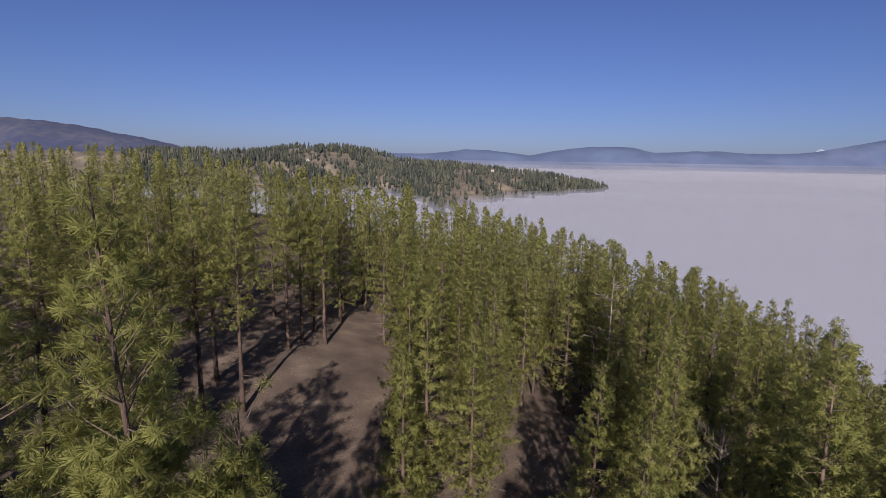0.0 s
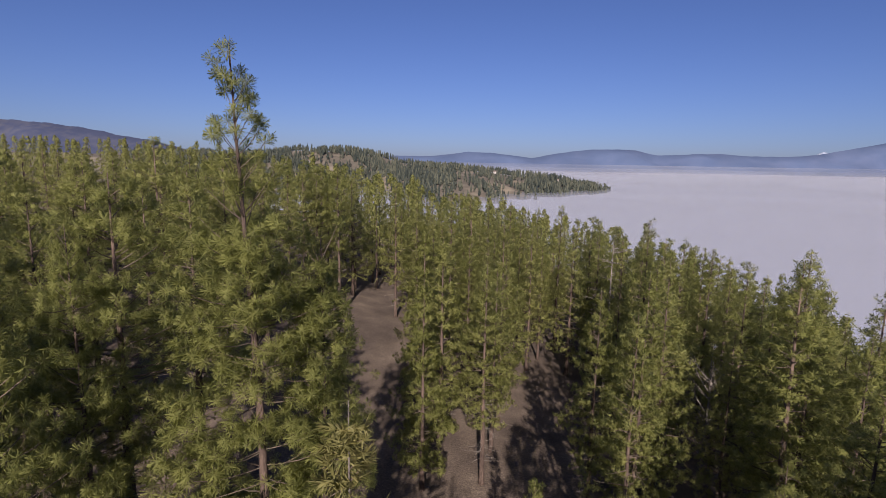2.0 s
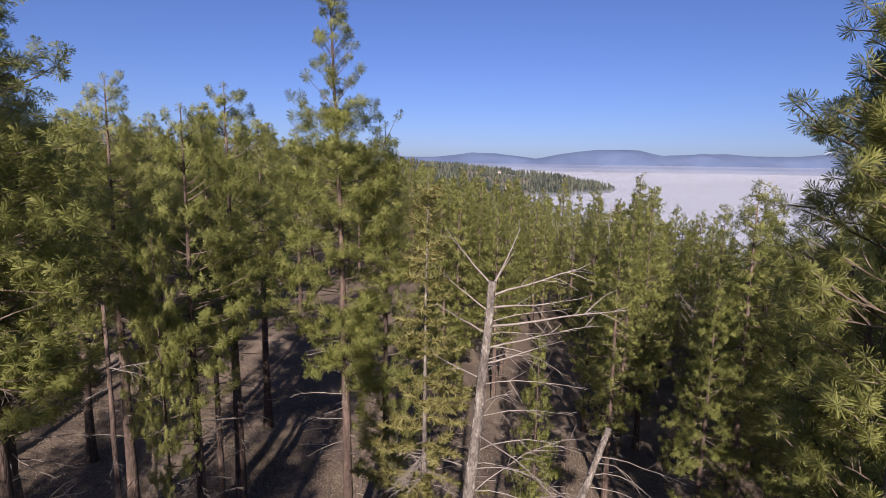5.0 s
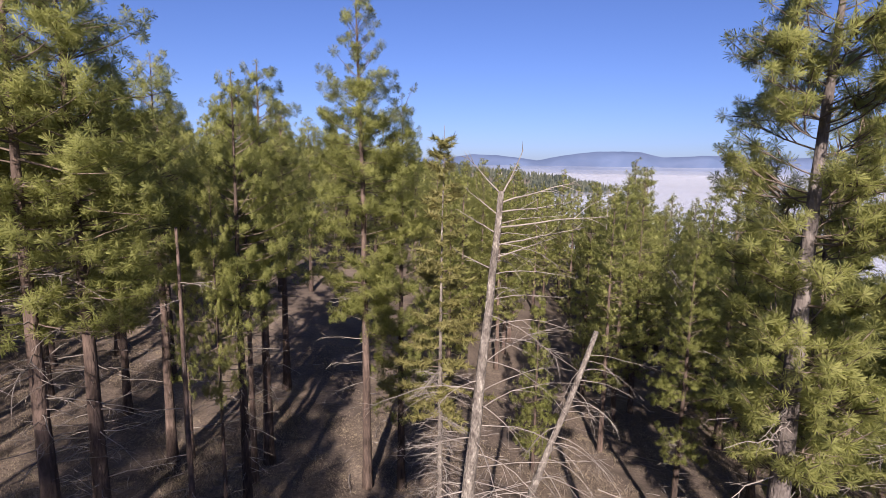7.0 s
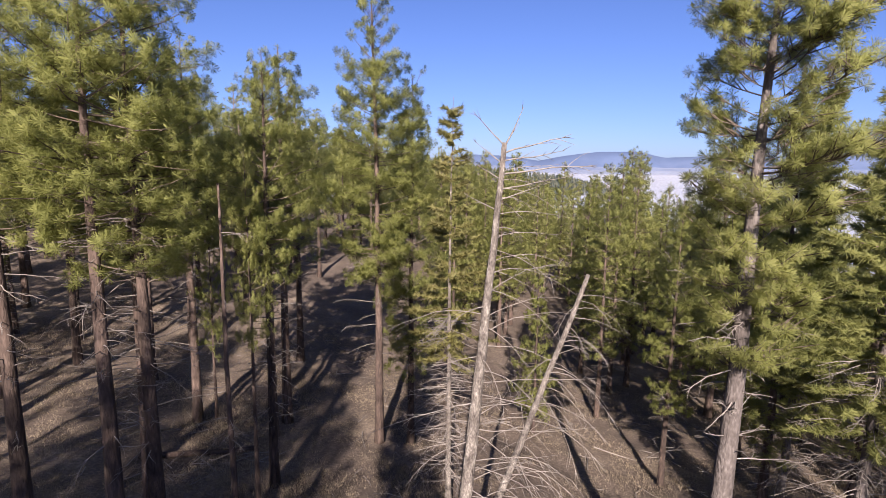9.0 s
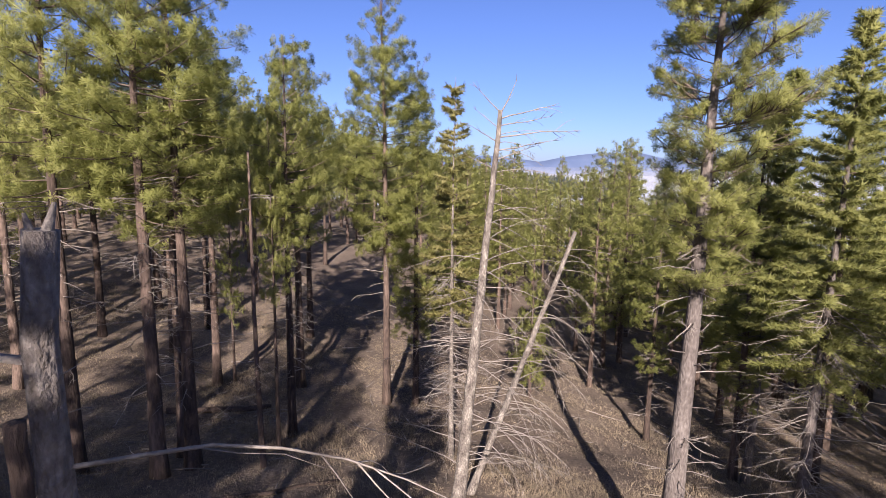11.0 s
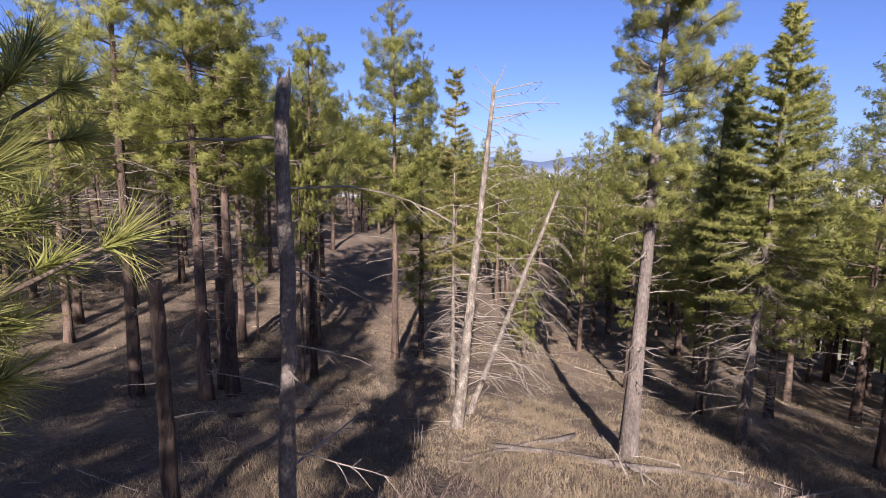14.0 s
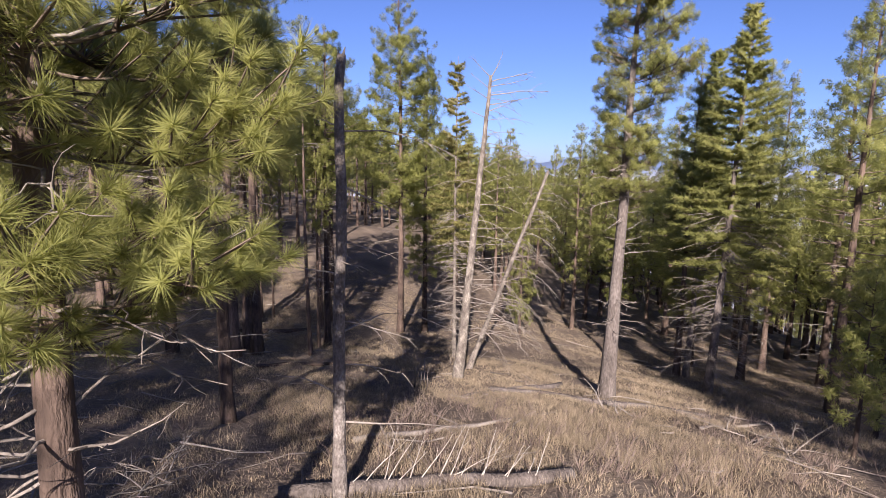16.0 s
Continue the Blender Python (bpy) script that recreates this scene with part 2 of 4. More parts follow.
def tufts(centres, dirs, count, length, width, spread):
    """Needles round the shoot tips: count thin spikes a tuft. Gives corners, triangles and each corner's way out of its puff."""
    c, d = np.asarray(centres), np.asarray(dirs)
    n = len(c)
    w = rng.normal(0, spread, (n, count, 3)) + d[:, None, :]
    w /= np.linalg.norm(w, axis=2)[:, :, None] + 1e-9
    ln = length * rng.uniform(0.7, 1.15, (n, count, 1)) * rng.uniform(0.75, 1.2, (n, 1, 1))
    base = c[:, None, :] + d[:, None, :] * rng.uniform(-0.6, 0.12, (n, count, 1)) * length
    side = np.cross(w, rng.normal(0, 1, (n, count, 3)))
    side /= np.linalg.norm(side, axis=2)[:, :, None] + 1e-9
    v = np.stack([base - side * width * 0.5, base + side * width * 0.5, base + w * ln], 2).reshape(-1, 3)
    k = np.arange(n * count) * 3
    heart = np.repeat(c - d * 0.35 * length, count * 3, axis=0)
    out = v - heart
    out /= np.linalg.norm(out, axis=1)[:, None] + 1e-9
    flat = np.repeat(np.cross(side.reshape(-1, 3), w.reshape(-1, 3)), 3, axis=0)
    flat *= np.sign(np.einsum("ij,ij->i", flat, out))[:, None]
    out = out + 0.35 * flat
    out /= np.linalg.norm(out, axis=1)[:, None] + 1e-9
    return v, np.stack([k, k + 1, k + 2], 1), out


GOLD = (1 + 5 ** 0.5) / 2
ICOSA = (np.array([(-1, GOLD, 0), (1, GOLD, 0), (-1, -GOLD, 0), (1, -GOLD, 0), (0, -1, GOLD), (0, 1, GOLD), (0, -1, -GOLD), (0, 1, -GOLD), (GOLD, 0, -1), (GOLD, 0, 1), (-GOLD, 0, -1), (-GOLD, 0, 1)]) / 1.902,
         np.array([(0, 11, 5), (0, 5, 1), (0, 1, 7), (0, 7, 10), (0, 10, 11), (1, 5, 9), (5, 11, 4), (11, 10, 2), (10, 7, 6), (7, 1, 8), (3, 9, 4), (3, 4, 2), (3, 2, 6), (3, 6, 8), (3, 8, 9), (4, 9, 5), (2, 4, 11), (6, 2, 10), (8, 6, 7), (9, 8, 1)]))


def brushes(centres, dirs, count, length, width, point=False, sweep=0.45, flatness=0.15):
    """Round brushes of long needles, one at every shoot tip: each blade is a bundle that opens towards its end, or (point) a single needle."""
    c, d = np.asarray(centres), np.asarray(dirs)
    n = len(c)
    w = rng.normal(0, 1, (n, count, 3))
    w /= np.linalg.norm(w, axis=2)[:, :, None] + 1e-9
    w = w + d[:, None, :] * sweep - np.array([0, 0, 0.12])
    w /= np.linalg.norm(w, axis=2)[:, :, None] + 1e-9
    ln = length * rng.uniform(0.88, 1.04, (n, count, 1)) * rng.uniform(0.8, 1.2, (n, 1, 1))
    base = c[:, None, :] + d[:, None, :] * rng.uniform(-0.4, 0.1, (n, count, 1)) * length
    tip = base + w * ln
    side = np.cross(w, rng.normal(0, 1, (n, count, 3)))
    side /= np.linalg.norm(side, axis=2)[:, :, None] + 1e-9
    h = side * width * 0.5
    v = (np.stack([base - h, base + h, tip], 2) if point else np.stack([base, tip - h, tip + h], 2)).reshape(-1, 3)
    k = np.arange(n * count) * 3
    out = v - np.repeat(c - d * 0.3 * length, count * 3, axis=0)
    out /= np.linalg.norm(out, axis=1)[:, None] + 1e-9
    flat = np.repeat(np.cross(side.reshape(-1, 3), w.reshape(-1, 3)), 3, axis=0)
    flat *= np.sign(np.einsum("ij,ij->i", flat, out))[:, None]
    out = out + flatness * flat
    out /= np.linalg.norm(out, axis=1)[:, None] + 1e-9
    return v, np.stack([k, k + 1, k + 2], 1), out


def interp(line, u):
    u = min(max(u, 0), 0.999) * (len(line) - 1)
    k = int(u)
    return line[k] + (u - k) * (line[k + 1] - line[k])


# ---- the hillside ----
YS = (-60, -30, -18, -8, -3, 3.5, 8.5, 15, 35, 70, 150, 250, 420, 5000)
ZS = (9.5, 5.6, 3.4, 1.3, 0.2, -1.1, -1.8, -2.2, -2.4, -3.6, -7.5, -22, -75, -90)


def ground_z(x, y, bumps=True):
    """The height of the hillside: it falls ahead and to the right, and rises to the left."""
    x, y = np.asarray(x, float), np.asarray(y, float)
    b = np.interp(y, YS, ZS)
    right = -(0.07 + 0.0025 * np.clip(y, 0, 35)) * np.clip(x, 0, None) - (0.0014 + 0.0026 * np.clip((y - 8) / 30, 0, 1)) * np.clip(x - 10, 0, None) ** 2
    a = np.clip(-x, 0, None)
    left = (0.04 + 0.0075 * np.clip(y - 5, 0, 35)) * 12 * np.tanh(a / 12) + 0.13 * np.clip(a - 15, 0, 90)
    z = b + right + left
    if bumps:
        z = z + 0.07 * np.sin(x * 1.3 + 0.7 * np.sin(y * 0.9)) * np.sin(y * 1.1 + 0.5 * x) + 0.05 * np.sin(x * 2.9 + y * 2.3)
    return np.maximum(z, -90)


def make_ground():
    s = np.linspace(-1, 1, 221)
    ax = np.sign(s) * (np.abs(s) * 40 + 4850 * np.abs(s) ** 6)
    xx, yy = np.meshgrid(ax, ax + 8, indexing="ij")
    z = ground_z(xx, yy)
    v = np.stack([xx, yy, z], 2).reshape(-1, 3)
    n = len(ax)
    i, j = np.meshgrid(np.arange(n - 1), np.arange(n - 1), indexing="ij")
    k = (i * n + j).ravel()
    tagged(new("ground", mesh_of("ground", v, np.stack([k, k + n, k + n + 1, k + 1], 1), FLOOR, True)),
           "brown needle litter and dry grass on a forested hillside", "ground", kind="structure")


make_ground()

# ---- distance: fog sea, wooded headland, mountains ----
FOG_Z = -45.0


def make_fog():
    s = np.linspace(-1, 1, 81)
    ax = np.sign(s) * (np.abs(s) * 900 + 3950 * np.abs(s) ** 3)
    xx, yy = np.meshgrid(ax, ax, indexing="ij")
    inside = np.hypot(xx, yy) < 4880
    n = len(ax)
    i, j = np.meshgrid(np.arange(n - 1), np.arange(n - 1), indexing="ij")
    ok = (inside[:-1, :-1] & inside[1:, 1:] & inside[1:, :-1] & inside[:-1, 1:]).ravel()
    k = (i * n + j).ravel()[ok]
    f = np.stack([k, k + n, k + n + 1, k + 1], 1)

    far = np.clip((np.hypot(xx, yy) - 1500) / 1700, 0, 1)
    far = far * far * (3 - 2 * far)

    def sheet(dz, seed):
        roll = 1 - 0.8 * far
        z = FOG_Z + dz * (1 + 4.5 * far) + 34 * far + roll * (0.35 * np.sin(xx * 0.008 + seed + 1.3 * np.sin(yy * 0.006)) * np.sin(yy * 0.013 + seed * 2) + 0.12 * np.sin(xx * 0.031 + yy * 0.023 + seed))
        return np.stack([xx, yy, z], 2).reshape(-1, 3)

    fog = tagged(new("fog_bank", mesh_of("fog_bank", sheet(0, 0.3), f, FOG, True)), "pale grey sea of valley fog under a clear sky", "fog", kind="structure")
    for n2, dz in enumerate((2.0, 4.5, 8.0)):
        part("fog_veil", mesh_of("fog_veil", sheet(dz, 1.7 * n2 + 2), f, FOG_VEIL, True), fog)


make_fog()


def skyline(px):
    """Points (u, tan of elevation) of a far outline, given in thousandths."""
    a = np.array(px, float) / 1000
    return a[:, 0], a[:, 1]


HEAD_U, HEAD_E = skyline([(-900, 14), (-700, 14), (-454, 14), (-358, 15), (-304, 22), (-235, 25), (-186, 24), (-133, 19), (-90, 8), (-47, 1), (49, -6), (124, -14), (210, -22), (285, -33), (322, -46), (350, -56), (450, -75), (600, -90)])


def head_z(u, y):
    crest = 1480 - 320 * np.clip(u + 0.1, 0, 0.5)
    e = np.interp(u, HEAD_U, HEAD_E)
    top = EYE + e * crest - 7
    width = np.interp(u, (-0.9, -0.3, -0.16, -0.06, 0.0, 0.05, 0.1, 0.2, 0.34, 0.6), (420, 400, 280, 520, 780, 720, 600, 420, 170, 150))
    front = np.exp(-(np.clip(crest - y, 0, None) / width) ** 2)
    back = np.exp(-(np.clip(y - crest, 0, None) / 500) ** 2)
    low = FOG_Z - 30
    lumps = 5 * np.sin(u * 31 + y * 0.011) * np.sin(y * 0.017 + u * 13) + 3 * np.sin(u * 71 + y * 0.023)
    return low + (top - low) * front * back + lumps * front * (1 - 0.85 * front) * 3


def make_headland():
    u, y = np.linspace(-0.9, 0.6, 260), np.linspace(520, 2300, 90)
    uu, yy = np.meshgrid(u, y, indexing="ij")
    v = np.stack([uu * yy, yy, head_z(uu, yy)], 2).reshape(-1, 3)
    n = len(y)
    i, j = np.meshgrid(np.arange(len(u) - 1), np.arange(n - 1), indexing="ij")
    k = (i * n + j).ravel()
    tagged(new("headland", mesh_of("headland", v, np.stack([k, k + n, k + n + 1, k + 1], 1), HILL, True)),
           "wooded headland with dry grassy clearings above the fog", "hill", kind="structure")
    # its trees: small ragged three-tiered cones
    pile = Pile()
    g = np.random.default_rng(3)
    count = 0
    while count < 7000:
        u0 = g.uniform(-0.6, 0.36)
        crest = 1480 - 320 * max(0, min(0.5, u0 + 0.1))
        y0 = crest + g.uniform(-820, 60)
        z0 = float(head_z(np.array(u0), np.array(y0)))
        x0 = u0 * y0
        open_land = math.sin(x0 * 0.021 + 1.2) * math.sin(y0 * 0.017 + x0 * 0.006) + 0.5 * math.sin(x0 * 0.05 + y0 * 0.043)
        bare = 0.02 < u0 < 0.15 and y0 < crest - 50 or -0.11 < u0 < -0.05 and -140 < y0 - crest < -30 or -0.29 < u0 < -0.23 and -120 < y0 - crest < -20
        if z0 < FOG_Z - 4 or (open_land > 0.3 and g.random() < 0.85) or (bare and g.random() < 0.8):
            continue
        h = g.uniform(9, 21)
        r = h * g.uniform(0.12, 0.2)
        rings = []
        for zf, rf in ((0.1, 0.8), (0.35, 1.0), (0.7, 0.5)):
            ang = np.arange(5) * 2 * math.pi / 5 + g.uniform(0, 6)
            rr = r * rf * g.uniform(0.7, 1.25, 5)
            rings.append(np.stack([x0 + rr * np.cos(ang), y0 + rr * np.sin(ang), np.full(5, z0 + h * zf)], 1))
        v = np.concatenate(rings + [np.array([[x0, y0, z0 + h]])])
        f = []
        for a in range(2):
            for b in range(5):
                p, q = a * 5 + b, a * 5 + (b + 1) % 5
                f += [(p, q, q + 5), (p, q + 5, p + 5)]
        f += [(10 + b, 10 + (b + 1) % 5, 15) for b in range(5)]
        pile.add(v, f)
        count += 1
    tagged(new("headland_trees", pile.mesh("headland_trees", HILL_TREES)), "dark conifers scattered over the far headland", "far woods", kind="stuff")


make_headland()


def mountain(name, pts, y0, depth, mat, label, rough=6.0, seed=1):
    g = np.random.default_rng(seed)
    us, es = skyline(pts)
    u = np.linspace(us[0], us[-1], 240)
    jag = np.cumsum(g.normal(0, 1, 240))
    jag = (jag - np.convolve(jag, np.ones(25) / 25, "same")) * rough * 0.25
    top = EYE + np.interp(u, us, es) * y0 + jag
    rows = []
    for k, (fy, fz) in enumerate(((-1.0, -0.05), (-0.7, 0.28), (-0.45, 0.5), (-0.22, 0.78), (0, 1.0), (0.4, 0.7))):
        y = y0 + fy * depth + (0 if k == 4 else 1) * 60 * np.sin(u * 37 + k * 2)
        z = (FOG_Z - 30) + (top - (FOG_Z - 30)) * fz * (1 + (0 if k == 4 else 0.08 * np.sin(u * 53 + k)))
        rows.append(np.stack([u * y0, y, z], 1))
    v = np.stack(rows, 1).reshape(-1, 3)
    n = len(rows)
    i, j = np.meshgrid(np.arange(239), np.arange(n - 1), indexing="ij")
    k = (i * n + j).ravel()
    return tagged(new(name, mesh_of(name, v, np.stack([k, k + n, k + n + 1, k + 1], 1), mat, True)), label, "mountain", kind="structure")


# the ridges carry their haze in material colour and emission
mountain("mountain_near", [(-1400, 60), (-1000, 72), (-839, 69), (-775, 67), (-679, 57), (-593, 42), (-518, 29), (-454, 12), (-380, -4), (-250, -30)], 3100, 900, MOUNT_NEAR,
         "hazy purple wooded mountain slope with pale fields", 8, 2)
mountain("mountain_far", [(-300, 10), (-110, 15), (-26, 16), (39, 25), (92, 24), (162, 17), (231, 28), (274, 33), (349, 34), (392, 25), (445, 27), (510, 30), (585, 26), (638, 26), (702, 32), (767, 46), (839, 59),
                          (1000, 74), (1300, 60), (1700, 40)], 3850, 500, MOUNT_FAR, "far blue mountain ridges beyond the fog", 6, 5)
mountain("snow_peak", [(672, 20), (690, 31), (703, 37), (716, 33), (735, 22)], 3990, 60, SNOW, "far snow-covered summit behind the ridges", 3, 8)


def house(u, y, wide, deep, high, turn):
    x = u * y
    z = float(head_z(np.array(u), np.array(float(y))))
    root = tagged(new("house"), "small pale house with a pitched roof among conifers", "house", "houses on the headland")
    root.matrix_basis = pose(x, y, z + 2.5, 0, 0, turn)
    w, d, h = wide / 2, deep / 2, high
    v = [(-w, -d, -4), (w, -d, -4), (w, d, -4), (-w, d, -4), (-w, -d, h), (w, -d, h), (w, d, h), (-w, d, h), (-w, 0, h + d * 0.6), (w, 0, h + d * 0.6)]
    f = [(0, 1, 5), (0, 5, 4), (1, 2, 6), (1, 6, 5), (2, 3, 7), (2, 7, 6), (3, 0, 4), (3, 4, 7), (4, 8, 7), (5, 6, 9)]
    part("wall", mesh_of("wall", v, f, WALL_PAINT), root)
    e, t, q = 0.6, 0.3, h + d * 0.6 + 0.3
    lo = h - e * 0.6 + 0.3
    v = [(-w - e, -d - e, lo), (w + e, -d - e, lo), (w + e, 0, q), (-w - e, 0, q), (w + e, d + e, lo), (-w - e, d + e, lo)]
    v += [(a, b, c - t) for a, b, c in v]
    f = [(0, 1, 2), (0, 2, 3), (3, 2, 4), (3, 4, 5), (6, 8, 7), (6, 9, 8), (9, 10, 8), (9, 11, 10), (0, 6, 7), (0, 7, 1), (5, 4, 10), (5, 10, 11), (0, 3, 9), (0, 9, 6), (3, 5, 11), (3, 11, 9), (1, 7, 8), (1, 8, 2), (2, 8, 10), (2, 10, 4)]
    part("roof", mesh_of("roof", v, f, ROOF), root)
    for k in (-0.5, 0.4):
        a = k * w
        v = [(a - 0.9, -d - 0.05, 0.8), (a + 0.9, -d - 0.05, 0.8), (a + 0.9, -d - 0.05, 2.2), (a - 0.9, -d - 0.05, 2.2), (a - 0.9, -d + 0.1, 0.8), (a + 0.9, -d + 0.1, 0.8), (a + 0.9, -d + 0.1, 2.2), (a - 0.9, -d + 0.1, 2.2)]
        part("window", mesh_of("window", v, [(0, 1, 2), (0, 2, 3), (0, 4, 5), (0, 5, 1), (3, 2, 6), (3, 6, 7), (0, 3, 7), (0, 7, 4), (1, 5, 6), (1, 6, 2)], GLASS), root)


for spec in ((-0.252, 1290, 14, 7, 3, 8), (-0.133, 1270, 7, 5, 3, -20), (-0.062, 1440, 8, 6, 3, 10), (0.094, 1380, 11, 6, 3, 5), (0.214, 1310, 11, 6, 3, 0), (0.236, 1315, 9, 6, 3.5, -12)):
    house(*spec)

# ---- trees ----
PROTO = {}


def bark_tube(pile, h, r, lean, sides=9, steps=12, broken=False):
    z = np.linspace(-0.5, h, steps)
    t = np.clip(z / h, 0, 1)
    wob = np.cumsum(rng.normal(0, 0.012 * h / steps, (steps, 2)), axis=0)
    p = np.stack([lean[0] * np.clip(z, 0, None) / h + wob[:, 0], lean[1] * np.clip(z, 0, None) / h + wob[:, 1], z], 1)
    end = 0.55 if broken else 0.06
    rad = r * (1 - (1 - end) * t ** 1.05) * (1 + 0.45 * np.exp(-np.clip(z, 0, None) * 2.2))
    pile.add(*tube(p, rad, sides, 0.05, True))
    return p


def dead_twigs(pile, start, heading, length, thick, rise, droop, twigs, wob=0.12, sides=4, twig_len=0.4):
    line = bend(start, heading, length, rise, droop, 7, wob)
    pile.add(*tube(line, np.linspace(thick, thick * 0.22, 7), sides))
    for _ in range(twigs):
        u = rng.uniform(0.25, 1.0)
        side = rng.choice([-1, 1])
        l2 = twig_len * length * rng.uniform(0.4, 1.0) * (1.15 - 0.6 * u)
        sub = bend(interp(line, u), heading + side * rng.uniform(0.4, 1.1), l2, rise + droop * u + rng.normal(0, 0.35), rng.normal(-0.15, 0.4), 4, wob)
        pile.add(*tube(sub, np.linspace(thick * 0.45, thick * 0.12, 4), 3))


def pine(h, crown, wide, r, needles, length, width, per, spacing=0.5, lean=(0, 0), dead=10, mat=None, flat=False, shape=0.3, limb_sides=4, limb=1.0, bark=None, name="pine_tree", label="", spire=1.0, heavy=0.0, aim=0.0, cap=9.0, cones=0, crook=0.12, group="pines on the hillside", twigs=False, point=False, taper=1.15, candle=0.55, snags=1.0):
    """A ponderosa pine: bare lower trunk with dead limbs, whorls of upswept limbs, a brush of long needles on every shoot."""
    root = tagged(new(name), label, "tree", group)
    wood, limbs, old = Pile(), Pile(), Pile()
    axis = bark_tube(wood, h, r, lean)

    def at(z):
        u = (z + 0.5) / (h + 0.5)
        return interp(axis, u)

    tips, dirs = [], []
    z = crown
    while z < h - (0.25 if spire == 1.0 else 0.55):
        u = (z - crown) / (h - crown)
        reach = wide * ((0.55 + 0.45 * min(1, u / shape)) if u < shape else (1 - ((u - shape) / (1 - shape)) ** taper) * 0.93 + 0.07)
        n = rng.integers(3, 6)
        top = u > spire
        if top:
            reach = 0.2 + candle * (1 - u) / (1 - spire)
            n = 4
        a0 = rng.uniform(0, 6.28)
        for k in range(n):
            if rng.random() < 0.1:
                continue
            a = a0 + k * 6.283 / n + rng.normal(0, 0.25)
            ln = reach * rng.uniform(0.6, 1.2)
            if heavy:
                ln *= 1 + heavy * math.cos(a - aim)
                if heavy > 0.3 and math.cos(a) < -0.2 and u < 0.3 and rng.random() < 0.6:
                    continue
            ln = min(ln, cap)
            rise = -0.2 + 0.8 * u + rng.normal(0, 0.2) + (0.7 if top else 0)
            line = bend(at(min(h - 0.1, z + rng.uniform(-0.25, 0.25))), a, ln, rise, 0.4, 6, 0.1)
            if flat:
                limbs.add(*tube(line[[0, 3, 5]], (0.014 + 0.011 * ln, 0.012, 0.005), 3))
            else:
                limbs.add(*tube(line, np.linspace(limb * (0.014 + 0.011 * ln), 0.006, 6), limb_sides))
            m = rng.integers(2, 4) if top else max(2, int(per * ln / wide * rng.uniform(0.75, 1.2) + rng.uniform(0, 1.5)))
            for q in range(m):
                w = 1.0 if q == 0 else 0.98 - (0.3 if top else 0.74) * rng.uniform(0, 1) ** 1.4
                foot = interp(line, w)
                if q:
                    out = a + rng.choice([-1, 1]) * rng.uniform(0.3, 1.2)
                    l2 = rng.uniform(0.12, 0.5) * (0.6 + 0.4 * ln) * (0.5 if top else 1)
                    d = np.array([math.cos(out), math.sin(out), rng.uniform(0.1, 1.3)])
                    d /= np.linalg.norm(d)
                    tip = foot + d * l2
                    if twigs:
                        limbs.add(*tube(np.array([foot, tip]), [0.011, 0.006], 3))
                else:
                    d = line[-1] - line[-2]
                    d = d / np.linalg.norm(d) + np.array([0, 0, 0.35])
                    d /= np.linalg.norm(d)
                    tip = foot
                tips.append(tip)
                dirs.append(d)
        z += spacing * rng.uniform(0.75, 1.25) * (1 - 0.25 * u)
    tips.append(at(h - 0.02))
    dirs.append(np.array([0, 0, 1.0]))
    for _ in range(dead):
        zz = rng.uniform(max(0.9, crown * 0.35), crown + 0.15 * (h - crown))
        dead_twigs(old, at(zz), rng.uniform(0, 6.28), snags * rng.uniform(0.4, 1.0) * wide * 0.85, 0.015, rng.normal(0.05, 0.2), rng.normal(-0.25, 0.3), 5, crook)
    part("trunk", wood.mesh("trunk", bark or BARK, True), root)
    if limb_sides:
        part("branchwork", limbs.mesh("branchwork", LIMB, True), root, kind="stuff")
    if dead:
        part("dead_branchwork", old.mesh("dead_branchwork", DEAD_WOOD, True), root, "bare grey dead lower limbs", "stuff")
    low = [k for k in range(len(tips)) if tips[k][2] < 0.55 * h]
    for k in (rng.choice(low, cones, False) if cones else ()):
        bv, bf = ICOSA
        p = Pile()
        p.add(tips[k] - dirs[k] * 0.02 + (bv + np.outer(bv @ dirs[k], dirs[k]) * 0.6) * 0.024 * rng.uniform(0.85, 1.15, (len(bv), 1)), bf)
        part("pine_cone", p.mesh("pine_cone", CONE, False), root, "closed brown pine cone")
    v, f, out = brushes(tips, dirs, needles, length, width, point, *((0.95, 0.8) if point else (0.45, 0.15)))
    part("crown", leafy("crown", v, f, out, mat or NEEDLE), root, "long olive-green needles in brush-like tufts", "stuff")
    return root


